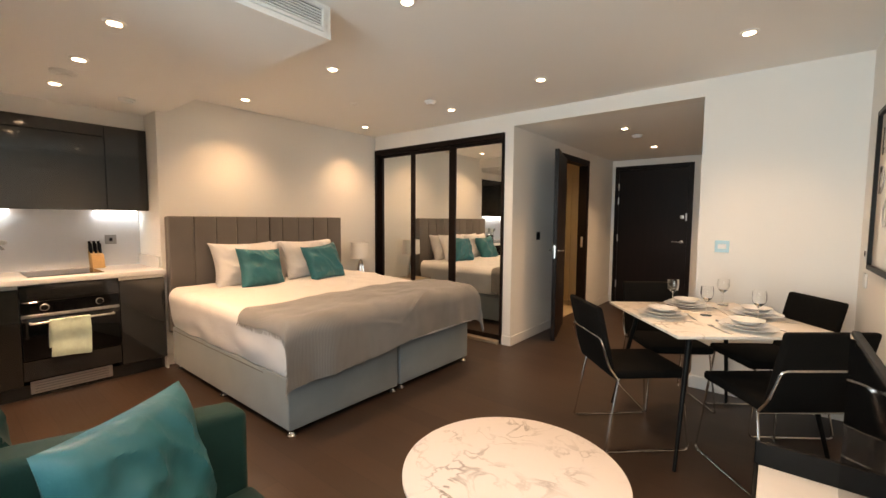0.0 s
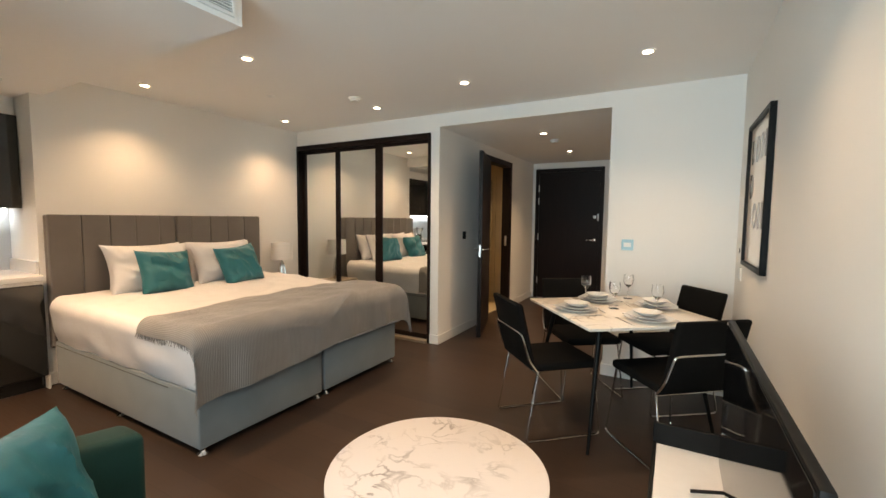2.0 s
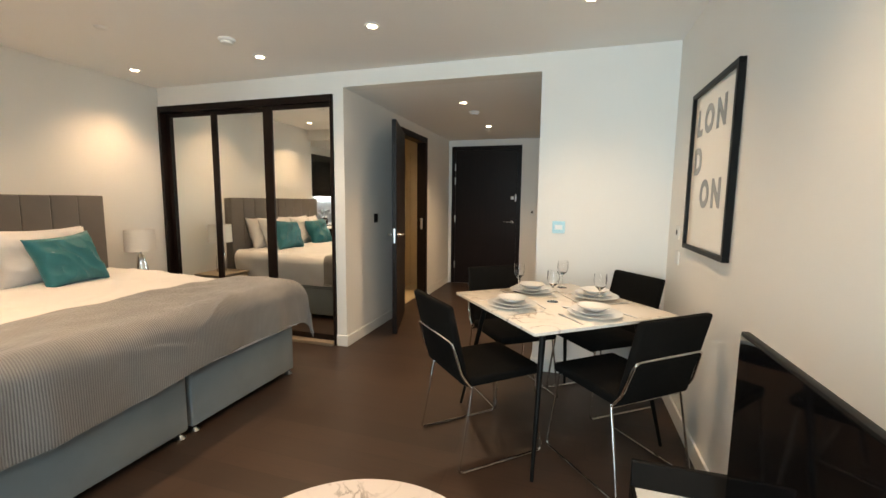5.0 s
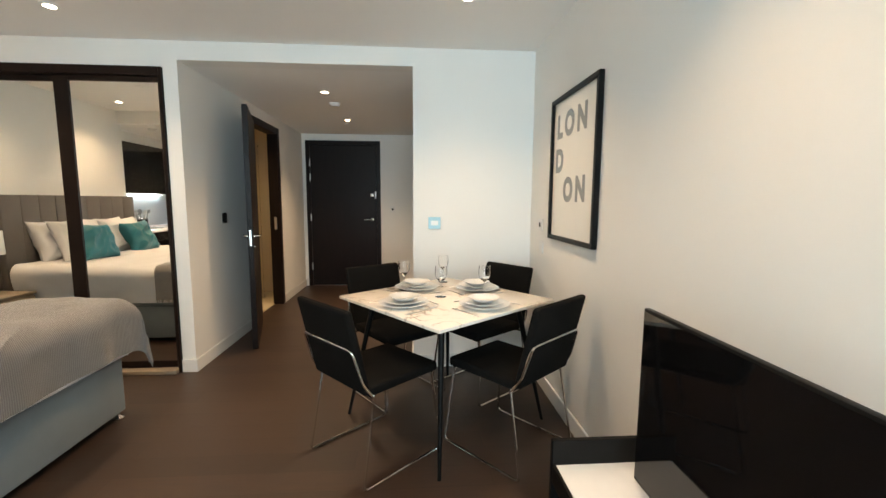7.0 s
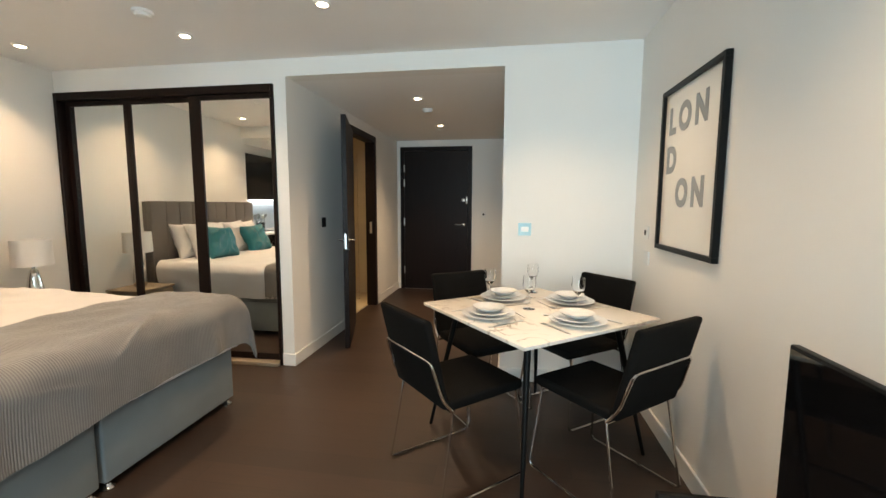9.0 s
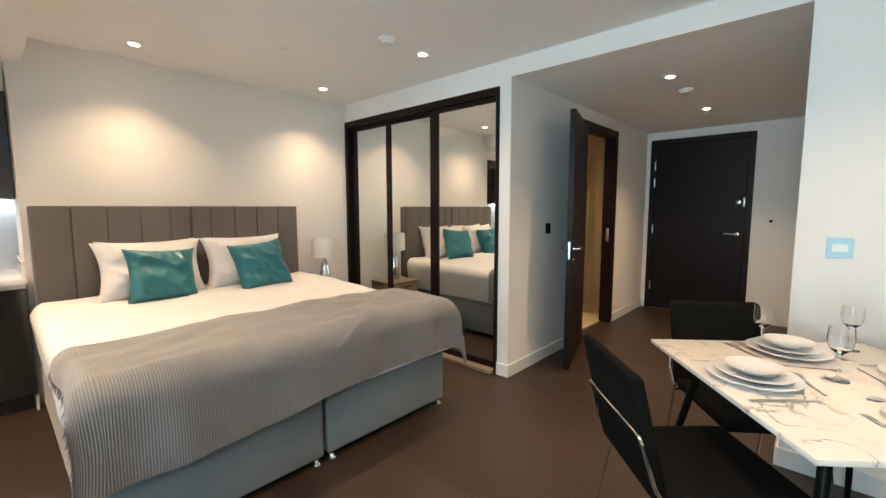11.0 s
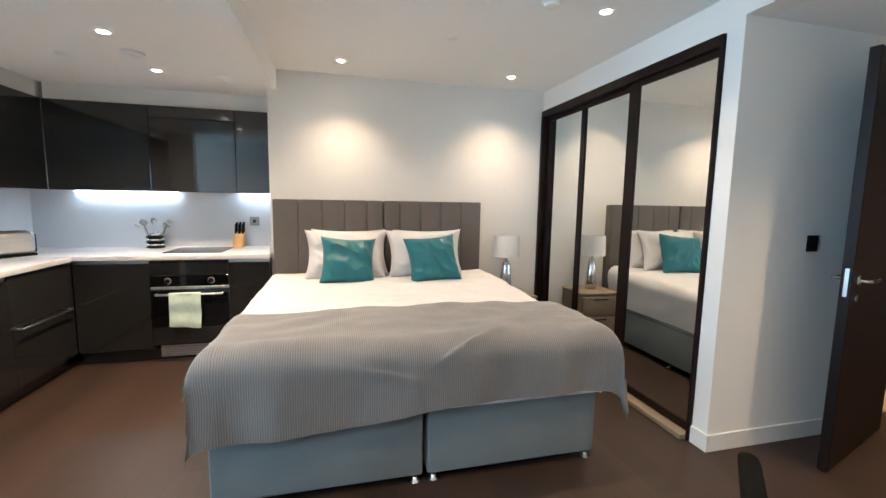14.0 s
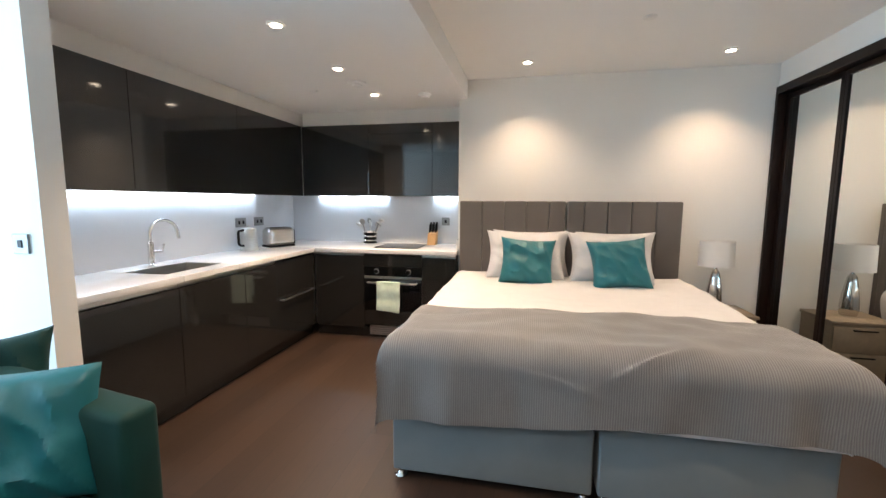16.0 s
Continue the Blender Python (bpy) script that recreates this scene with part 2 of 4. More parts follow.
def tube(points, r, n=10, closed=False):
    """A round bar along a polyline, with parallel rings."""
    bm = bmesh.new()
    ps = [Vector(p) for p in points]
    rings, up = [], None
    for k, p in enumerate(ps):
        a = ps[k - 1] if k or closed else p
        b = ps[(k + 1) % len(ps)] if k < len(ps) - 1 or closed else p
        d = (b - a).normalized()
        if up is None:
            up = d.orthogonal().normalized()
        up = (up - d * up.dot(d)).normalized()
        side = d.cross(up)
        rings.append([bm.verts.new(p + r * (math.cos(i * math.tau / n) * up + math.sin(i * math.tau / n) * side)) for i in range(n)])
    for a, b in list(zip(rings, rings[1:])) + ([(rings[-1], rings[0])] if closed else []):
        for i in range(n):
            bm.faces.new((a[i], a[(i + 1) % n], b[(i + 1) % n], b[i]))
    if not closed:
        bm.faces.new(rings[0][::-1])
        bm.faces.new(rings[-1])
    bmesh.ops.recalc_face_normals(bm, faces=bm.faces)
    return bm


def rounded(points, r=0.03, n=5):
    """A polyline with its inner corners rounded."""
    ps = [Vector(p) for p in points]
    out = [ps[0]]
    for a, b, c in zip(ps, ps[1:], ps[2:]):
        u, w = (a - b).normalized(), (c - b).normalized()
        p, q = b + u * r, b + w * r
        for k in range(n + 1):
            s = k / n
            out.append((1 - s) ** 2 * p + 2 * s * (1 - s) * b + s * s * q)
    return out + [ps[-1]]


def mesh_of(name, bm, material, smooth=True):
    me = bpy.data.meshes.new(name)
    if smooth:
        for f in bm.faces:
            f.smooth = True
        for e in bm.edges:
            if len(e.link_faces) == 2 and e.calc_face_angle(0) > 0.6:
                e.smooth = False
    bm.to_mesh(me)
    bm.free()
    me.materials.append(material)
    return me


def part(name, bm, material, parent, label=""):
    """Links a bmesh, given in world places, as one mesh under a thing or a part."""
    o = ORIGIN[parent]
    bmesh.ops.translate(bm, verts=bm.verts, vec=-o)
    ob = new(name, mesh_of(name, bm, material))
    ob.parent = parent
    ORIGIN[ob] = o
    return tagged(ob, label) if label else ob


def thing(name, loc, label, category, group="", kind=""):
    ob = new(name)
    ob.empty_display_size = 0.05
    ob.location = loc
    ORIGIN[ob] = Vector(loc)
    return tagged(ob, label, category, group, kind)


def solid(name, bm, material, label, category, kind="", group=""):
    """A thing that is one mesh, given in world places; its origin sits at its base."""
    vs = [v.co for v in bm.verts]
    base = Vector(((min(v.x for v in vs) + max(v.x for v in vs)) / 2, (min(v.y for v in vs) + max(v.y for v in vs)) / 2, min(v.z for v in vs)))
    bmesh.ops.translate(bm, verts=bm.verts, vec=-base)
    ob = new(name, mesh_of(name, bm, material))
    ob.location = base
    ORIGIN[ob] = base
    return tagged(ob, label, category, group, kind)


def structure(name, bm, material, label):
    ob = new(name, mesh_of(name, bm, material))
    ORIGIN[ob] = Vector((0, 0, 0))
    return tagged(ob, label, name.split("_")[0], "", "structure")


# ---- the shell ----
WX, EX, NY, SY = -4.14, 0.54, 3.96, -2.4
HL, HR, HY = -2.04, -0.375, 7.22
structure("floor", box(-5.0, 0.8, -2.7, 7.5, -0.1, 0), FLOOR, "dark brown oak plank floor with a satin finish")
structure("wall_east", box(EX, EX + 0.16, SY, NY, 0, CEIL), PAINT, "plain white painted wall behind the television")
structure("wall_north_right", box(HR, EX + 0.16, NY, NY + 0.14, 0, CEIL), PAINT, "plain white painted wall beside the hall opening")
structure("wall_hall_right", box(HR, HR + 0.12, NY + 0.14, HY + 0.14, 0, CEIL), PAINT, "plain white painted wall of the entrance hall")
structure("wall_hall_head", box(HL, HR, NY, NY + 0.14, HCEIL, CEIL), PAINT, "white painted head over the hall opening")
B0, B1, BH = 5.14, 6.13, 2.18
bm = box(HL - 0.1, HL, NY, B0, 0, CEIL)
bm_box(bm, HL - 0.1, HL, B1, HY, 0, CEIL)
bm_box(bm, HL - 0.1, HL, B0, B1, BH, CEIL)
structure("wall_hall_left", bm, PAINT, "white painted hall wall with the bathroom doorway")
F0, F1, FH = -1.99, -0.88, 2.2
bm = box(HL - 0.1, F0, HY, HY + 0.14, 0, CEIL)
bm_box(bm, F1, HR, HY, HY + 0.14, 0, CEIL)
bm_box(bm, F0, F1, HY, HY + 0.14, FH, CEIL)
structure("wall_hall_end", bm, PAINT, "white painted wall round the front door")
structure("wall_wardrobe_head", box(WX, HL - 0.1, NY, NY + 0.14, 2.245, CEIL), PAINT, "white painted head over the mirrored wardrobe")
structure("wall_wardrobe_back", box(WX, HL - 0.1, 4.66, 4.76, 0, CEIL), PAINT, "white wall at the back of the wardrobe")
structure("wall_west", box(-4.72, WX, 1.43, 4.76, 0, CEIL), PAINT, "plain white painted wall behind the headboard")
structure("wall_kitchen_back", box(-4.86, -4.72, -0.76, 4.76, 0, CEIL), PAINT, "white wall behind the hob run of the kitchen")
structure("wall_kitchen_side", box(-4.72, -1.83, -0.76, -0.62, 0, CEIL), PAINT, "white wall behind the sink run of the kitchen")
structure("wall_nib", box(-1.83, -1.72, SY, 0.02, 0, CEIL), PAINT, "white painted wall end between kitchen and armchair")
W0, W1, WZ0, WZ1 = -1.3, 0.42, 0.12, 2.3
bm = box(-1.83, W0, SY - 0.2, SY, 0, CEIL)
bm_box(bm, W1, EX + 0.16, SY - 0.2, SY, 0, CEIL)
bm_box(bm, W0, W1, SY - 0.2, SY, 0, WZ0)
bm_box(bm, W0, W1, SY - 0.2, SY, WZ1, CEIL)
structure("wall_south", bm, PAINT, "white painted wall round the large window")
structure("ceiling", box(-4.86, EX + 0.16, SY - 0.2, 4.76, CEIL, CEIL + 0.1), CEILP, "flat white painted ceiling with downlights")
structure("ceiling_kitchen", box(-4.72, -1.735, -0.62, 1.505, KCEIL, CEIL - 0.002), CEILP, "lowered white ceiling over the kitchen")
structure("ceiling_hall", box(HL, HR, NY + 0.14, HY, HCEIL, HCEIL + 0.1), CEILP, "lowered white ceiling of the entrance hall")
# bathroom behind the hall wall
bm = box(-3.9, HL - 0.1, 4.76, 4.86, 0, CEIL)
bm_box(bm, -3.9, HL - 0.1, 6.75, 6.85, 0, CEIL)
bm_box(bm, -4.0, -3.9, 4.76, 6.85, 0, CEIL)
structure("wall_bathroom", bm, TILE, "warm beige tiled bathroom walls")
structure("floor_bathroom", box(-3.9, HL - 0.1, 4.86, 6.75, 0, 0.012), TILE, "beige tiled bathroom floor")
structure("ceiling_bathroom", box(-3.9, HL - 0.1, 4.86, 6.75, CEIL - 0.1, CEIL), CEILP, "white bathroom ceiling")

# window behind the start of the walk
win = tagged(new("window_1"), "large window with a dark metal frame", "window", "", "structure")
ORIGIN[win] = Vector((0, 0, 0))
bm = bmesh.new()
for a, b, c, d in ((W0, W0 + 0.06, WZ0, WZ1), (W1 - 0.06, W1, WZ0, WZ1), (W0 + 0.06, W1 - 0.06, WZ0, WZ0 + 0.06), (W0 + 0.06, W1 - 0.06, WZ1 - 0.06, WZ1), (-0.62, -0.56, WZ0 + 0.06, WZ1 - 0.06)):
    bm_box(bm, a, b, SY - 0.16, SY - 0.1, c, d, 0.004)
part("window_frame", bm, BLACKM, win)
for a, b in ((W0 + 0.06, -0.62), (-0.56, W1 - 0.06)):
    part("pane", box(a, b, SY - 0.135, SY - 0.125, WZ0 + 0.06, WZ1 - 0.06), PANE, win).visible_shadow = False

# skirting
SK = 0.1


def skirt(name, x0, x1, y0, y1):
    structure(name, box(x0, x1, y0, y1, 0, SK, 0.003, 1), TRIM, "white painted skirting board")


skirt("baseboard_1", EX - 0.014, EX, SY, NY)
skirt("baseboard_2", HR - 0.014, EX - 0.014, NY - 0.014, NY)
skirt("baseboard_3", HL - 0.1, HL + 0.014, NY - 0.014, NY)
skirt("baseboard_4", HL, HL + 0.014, NY, B0)
skirt("baseboard_5", HL, HL + 0.014, B1, HY)
skirt("baseboard_6", HL + 0.014, F0, HY - 0.014, HY)
skirt("baseboard_7", F1, HR - 0.014, HY - 0.014, HY)
skirt("baseboard_8", HR - 0.014, HR, NY, HY)
skirt("baseboard_9", WX, WX + 0.014, 1.43, NY - 0.06)
skirt("baseboard_10", -1.83, -1.706, 0.02, 0.034)
skirt("baseboard_11", -1.72, -1.706, SY, 0.02)
skirt("baseboard_12", -4.05, WX + 0.014, 1.416, 1.43)


# ---- doors ----
def lever(parent, x, y, z, axis, side, reach, plate=True):
    """Lever handle on a rose, standing out along axis by side, pointing along the other by reach."""
    o = Vector((x, y, z))
    n = Vector((side, 0, 0)) if axis == "x" else Vector((0, side, 0))
    w = Vector((0, reach, 0)) if axis == "x" else Vector((reach, 0, 0))
    part("lever", tube(rounded([o, o + n * 0.05, o + n * 0.05 + w], 0.012), 0.009), CHROME, parent, "chrome lever handle")
    bm = lathe([(0.026, 0), (0.026, 0.008), (0.02, 0.011)], n=20)
    bmesh.ops.transform(bm, matrix=Matrix.Translation(o) @ n.to_track_quat("Z", "Y").to_matrix().to_4x4(), verts=bm.verts)
    part("rose", bm, CHROME, parent)
    bm = lathe([(0.02, 0), (0.02, 0.007), (0.012, 0.009)], n=20)
    bmesh.ops.transform(bm, matrix=Matrix.Translation(o - Vector((0, 0, 0.09))) @ n.to_track_quat("Z", "Y").to_matrix().to_4x4(), verts=bm.verts)
    part("thumb_turn", bm, CHROME, parent)


front = tagged(new("door_1"), "closed dark wenge front door with chrome fittings", "door", "", "structure")
ORIGIN[front] = Vector((0, 0, 0))
bm = box(F0, F0 + 0.06, HY - 0.012, HY + 0.1, 0, FH, 0.003, 1)
bm_box(bm, F1 - 0.06, F1, HY - 0.012, HY + 0.1, 0, FH, 0.003, 1)
bm_box(bm, F0 + 0.06, F1 - 0.06, HY - 0.012, HY + 0.1, FH - 0.06, FH, 0.003, 1)
part("door_frame", bm, WENGE, front)
part("door_leaf", box(F0 + 0.063, F1 - 0.063, HY + 0.006, HY + 0.06, 0.004, FH - 0.063, 0.002, 1), WENGE, front)
lever(front, F1 - 0.13, HY + 0.006, 1.02, "y", -1, -0.12)
part("spyhole", lathe([(0.012, 0), (0.012, 0.012)], n=16), CHROME, front)
ob = front.children[-1]
ob.matrix_basis = pose((F0 + F1) / 2, HY + 0.004, 1.5, 90)
part("night_latch", box(F1 - 0.155, F1 - 0.105, HY - 0.02, HY + 0.006, 1.37, 1.42, 0.006), STEEL, front, "steel night latch")
part("latch_keep", box(F1 - 0.09, F1 - 0.065, HY - 0.022, HY - 0.012, 1.34, 1.45, 0.003), STEEL, front)
for z in (0.25, 1.0, 1.6, 1.82):
    part("hinge", tube([(F0 + 0.061, HY - 0.01, z), (F0 + 0.061, HY - 0.01, z + 0.11)], 0.008), STEEL, front)
structure("threshold", box(F0 + 0.06, F1 - 0.06, HY, HY + 0.1, 0, 0.004), STEEL, "brushed metal door threshold")

bframe = tagged(new("door_2"), "dark wenge bathroom door standing wide open", "door", "", "structure")
ORIGIN[bframe] = Vector((0, 0, 0))
bm = box(HL - 0.112, HL + 0.014, B0, B0 + 0.075, 0, BH, 0.003, 1)
bm_box(bm, HL - 0.112, HL + 0.014, B1 - 0.075, B1, 0, BH, 0.003, 1)
bm_box(bm, HL - 0.112, HL + 0.014, B0 + 0.075, B1 - 0.075, BH - 0.075, BH, 0.003, 1)
part("door_frame", bm, WENGE, bframe)
part("strike_plate", box(HL - 0.06, HL - 0.03, B1 - 0.079, B1 - 0.074, 0.95, 1.1, 0.002), STEEL, bframe)
bm = box(0, 0.84, -0.022, 0.022, 0.006, 2.1, 0.002, 1)
hinge_at, free_at = Vector((HL + 0.03, B0 + 0.08, 0)), Vector((-1.765, 4.41, 0))
d = free_at - hinge_at
LEAFM = pose(*hinge_at, 0, 0, math.degrees(math.atan2(d.y, d.x))) @ Matrix.Diagonal((d.length / 0.84, 1, 1, 1))
leaf = part("door_leaf", bm, WENGE, bframe)
lever(leaf, 0.775, 0.022, 1.0, "y", 1, -0.12)
lever(leaf, 0.775, -0.022, 1.0, "y", -1, -0.12)
part("lock_plate", box(0.839, 0.8415, -0.008, 0.008, 0.92, 1.06), STEEL, leaf)
leaf.matrix_basis = LEAFM

# glimpsed shower screen with a rail
sh = thing("shower_screen", (-2.75, 6.3, 0.012), "clear glass shower screen in the beige bathroom", "shower screen")
part("pane", box(-3.2, -2.35, 6.296, 6.304, 0.02, 2.0, 0.001, 1), CLEAR, sh)
part("rail", tube([(-2.6, 6.72, 0.6), (-2.6, 6.72, 2.0)], 0.012), CHROME, sh)
part("channel", box(-3.2, -2.35, 6.285, 6.315, 0.012, 0.03, 0.002, 1), CHROME, sh)

# ---- wardrobe with mirrored sliding doors ----
wd = thing("wardrobe", (-3.14, 4.0, 0), "built-in wardrobe with three mirrored sliding doors in wenge frames", "wardrobe")
A0, A1, AH = WX + 0.004, HL - 0.104, 2.243
bm = box(A0, A0 + 0.03, NY - 0.02, NY + 0.12, 0, AH, 0.003, 1)
part("side_frame", bm, WENGE, wd)
part("side_frame", box(A1 - 0.02, A1, NY - 0.02, NY + 0.12, 0, AH, 0.003, 1), WENGE, wd)
part("top_track", box(A0 + 0.03, A1 - 0.02, NY - 0.02, NY + 0.12, AH - 0.06, AH, 0.003, 1), WENGE, wd)
part("bottom_track", box(A0 + 0.03, A1 - 0.02, NY - 0.055, NY + 0.12, 0, 0.03, 0.003, 1), OAK, wd, "low wooden bottom track")
edges = [-4.106, -3.492, -2.86, -2.157]
for k, (a, b) in enumerate(zip(edges, edges[1:])):
    y = NY + (0.026 if k == 2 else 0.062)
    a, b = a - 0.03 * (k == 2), b + 0.06 * (k == 1)
    wl, wr = (0.1 if k == 2 else 0.05 if k == 0 else 0.028), (0.042 if k == 0 else 0.05 if k == 1 else 0.03)
    bm = bmesh.new()
    for q in ((a, a + wl, 0.034, AH - 0.064), (b - wr, b, 0.034, AH - 0.064), (a + wl, b - wr, 0.034, 0.085), (a + wl, b - wr, AH - 0.1, AH - 0.064)):
        bm_box(bm, q[0] + 0.0005, q[1] - 0.0005, y - 0.016, y + 0.016, q[2], q[3], 0.002, 1)
    door = part("sliding_door", bm, WENGE, wd, "wenge framed sliding door")
    part("mirror", box(a + wl, b - wr, y - 0.006, y, 0.085, AH - 0.1), MIRROR, door, "clear mirror panel")


# ---- soft things ----
def grid_sheet(nu, nv, f, thick):
    """A cloth: f(s, t) gives its places for s, t in 0..1; it is given thickness downwards."""
    bm = bmesh.new()
    uv = bm.loops.layers.uv.new("UVMap")
    vs = [[bm.verts.new(f(i / nu, j / nv)) for j in range(nv + 1)] for i in range(nu + 1)]
    for i in range(nu):
        for j in range(nv):
            fc = bm.faces.new((vs[i][j], vs[i + 1][j], vs[i + 1][j + 1], vs[i][j + 1]))
            for lp, (p, q) in zip(fc.loops, ((i, j), (i + 1, j), (i + 1, j + 1), (i, j + 1))):
                lp[uv].uv = (p / nu, q / nv)
    bmesh.ops.recalc_face_normals(bm, faces=bm.faces)
    bm.normal_update()
    top = bm.faces[:]
    low = {v: bm.verts.new(v.co - v.normal * abs(thick)) for v in bm.verts[:]}
    rim = [e for e in bm.edges if len(e.link_faces) == 1]
    for fc in top:
        g = bm.faces.new([low[v] for v in reversed(fc.verts[:])])
        for lp in g.loops:
            lp[uv].uv = next(l[uv].uv for l in fc.loops if low[l.vert] == lp.vert)
    for e in rim:
        a, b = e.verts
        bm.faces.new((a, b, low[b], low[a]))
    bmesh.ops.recalc_face_normals(bm, faces=bm.faces)
    return bm


def cushion(w, h, d, seed, n=34, pinch=0.14):
    """A filled cushion, upright in x and z, with pulled corners, a seam and creases."""
    bm = bmesh.new()
    sides = []
    for sgn in (-1, 1):
        rows = []
        for i in range(n + 1):
            row = []
            for j in range(n + 1):
                u, v = 2 * i / n - 1, 2 * j / n - 1
                e = max(0.0, (1 - u ** 4) * (1 - v ** 4)) ** 0.55
                cr = noise.noise(Vector((u * 1.6 + seed, v * 1.6, sgn * 3.0))) * 0.03 * e + (0.5 - abs(noise.noise(Vector((u * 2.3 + v * 1.5 + seed, v * 1.1 - u, sgn)))) ** 0.6) * 0.03 * e * sgn
                x = u * w / 2 * (1 - pinch * (1 - v * v) * 0.9 * abs(u) ** 3)
                z = v * h / 2 * (1 - pinch * (1 - u * u) * 0.9 * abs(v) ** 3)
                row.append(bm.verts.new((x, sgn * (e * d / 2) + cr, z + h / 2)))
            rows.append(row)
        for i in range(n):
            for j in range(n):
                q = (rows[i][j], rows[i + 1][j], rows[i + 1][j + 1], rows[i][j + 1])
                bm.faces.new(q if sgn < 0 else q[::-1])
        sides.append(rows)
    bmesh.ops.remove_doubles(bm, verts=bm.verts, dist=0.0005)
    bmesh.ops.recalc_face_normals(bm, faces=bm.faces)
    return bm


def place_cushion(name, w, h, d, seed, m, material, label, category, group, pinch=0.14):
    ob = new(name, mesh_of(name, cushion(w, h, d, seed, pinch=pinch), material))
    ob.matrix_basis = m
    ORIGIN[ob] = Vector((0, 0, 0))
    return tagged(ob, label, category, group)


# ---- bed ----
BX0, BX1, BY0, BY1, BYM = -4.03, -2.125, 1.455, 3.305, 2.391
for y0, y1, word in ((BY0, BYM - 0.012, "kitchen"), (BYM + 0.012, BY1, "wardrobe")):
    bd = thing("divan_base", ((BX0 + BX1) / 2, (y0 + y1) / 2, 0), "grey upholstered divan base half on chrome glides, on the %s side" % word, "bed base", "divan halves")
    part("base_box", box(BX0 + 0.02, BX1, y0, y1, 0.042, 0.375, 0.012, 3), BEDF, bd)
    bm = box(BX0 + 0.05, BX1 - 0.3, y0 - 0.002 if y0 == BY0 else y1 - 0.001, y0 + 0.001 if y0 == BY0 else y1 + 0.002, 0.342, 0.346)
    part("drawer_seam", bm, CARCASS, bd)
    for x in (BX1 - 0.03, (BX0 + BX1) / 2, BX0 + 0.09):
        for y in (y0 + 0.034, y1 - 0.034):
            part("glide", lathe([(0.03, 0), (0.032, 0.006), (0.018, 0.016), (0.012, 0.026), (0.016, 0.05)], x, y, 0, 18), CHROME, bd, "turned chrome glide")
mt = solid("mattress", box(BX0 + 0.02, BX1 + 0.005, BY0, BY1, 0.376, 0.62, 0.05, 4), LINEN, "white mattress on the divan halves", "mattress")
HB = [(1.462, BYM - 0.007), (BYM + 0.007, 3.304)]
for y0, y1 in HB:
    hb = thing("headboard", (-4.08, (y0 + y1) / 2, 0.3), "taupe upholstered headboard half with vertical stitched channels", "headboard", "headboard halves")
    part("backing", box(-4.138, -4.09, y0, y1, 0.3, 1.345, 0.008, 2), HEADF, hb)
    cuts = [0, 0.15, 0.36, 0.57, 0.78, 1.0] if y0 > 2 else [0, 0.22, 0.43, 0.64, 0.85, 1.0]
    for a, b in zip(cuts, cuts[1:]):
        part("padded_panel", box(-4.095, -4.03, y0 + (y1 - y0) * a + 0.0005, y0 + (y1 - y0) * b - 0.0005, 0.32, 1.35, 0.012, 3), HEADF, hb)


def puff(x, y):
    return 0.02 * min(1.0, max(0.0, (-3.0 - x) / 0.4)) + noise.noise(Vector((x * 3.2, y * 2.5, 1.3))) * 0.016 + noise.noise(Vector((x * 9, y * 6, 4.1))) * 0.009


def duvet_place(s, t):
    """Duvet over the mattress with a fall on both sides, puffed and creased."""
    run = BX0 + 0.06 + s * (BX1 + 0.085 - BX0 - 0.06)
    lim, rad = BX1 + 0.03, 0.12
    g = min(max(0.0, run - (lim - rad)) / rad, math.pi / 2)
    x, fall = min(run, lim - rad) + rad * math.sin(g), rad * (1 - math.cos(g))
    y0, y1, top, r = BY0 - 0.035, BY1 + 0.05, 0.7, 0.075
    arc, drop = r * math.pi / 2, 0.27
    w = t * (y1 - y0 - 2 * r + 2 * (arc + drop)) - arc - drop

    def side(k, edge, sgn):
        g2 = min(k / r, math.pi / 2)
        hang = max(0.0, k - arc)
        wob = noise.noise(Vector((x * 4.5, hang * 5, sgn * 3))) * 0.03 * min(1, hang * 6)
        return edge + sgn * (r * math.sin(g2) - 0.12 * hang + wob), top - r * (1 - math.cos(g2)) - hang, min(1.0, k / arc)

    if w < 0:
        y, z, h = side(-w, y0 + r, -1)
    elif w > y1 - y0 - 2 * r:
        y, z, h = side(w - (y1 - y0 - 2 * r), y1 - r, 1)
    else:
        y, z, h = y0 + r + w, top, 0.0
    d = puff(x, y)
    crease = 0.011 * (0.5 - abs(noise.noise(Vector((x * 3.4 + y * 1.7, y * 1.6 - x * 0.8, 9.0)))) ** 0.5) + 0.005 * (0.5 - abs(noise.noise(Vector((x * 8 - y * 5, y * 7, 12.0)))) ** 0.5)
    return (x, y, max(z + (d + crease) * (1 - 0.7 * g) * (1 - 0.85 * h) - fall * (1 - 0.5 * h), 0.379))


dv = thing("duvet", (-3.1, BYM, 0.62), "rumpled white duvet spread over the bed", "duvet")
part("top_sheet", grid_sheet(110, 130, duvet_place, -0.022), LINEN, dv)


# foot fall of the duvet
def foot_place(s, t):
    y = BY0 - 0.02 + t * (BY1 - BY0 + 0.05)
    a = s * 0.19
    return (BX1 + 0.03 + noise.noise(Vector((y * 5, a * 4, 7))) * 0.006, y, 0.58 - a)


part("end_fall", grid_sheet(10, 50, foot_place, -0.01), LINEN, dv)


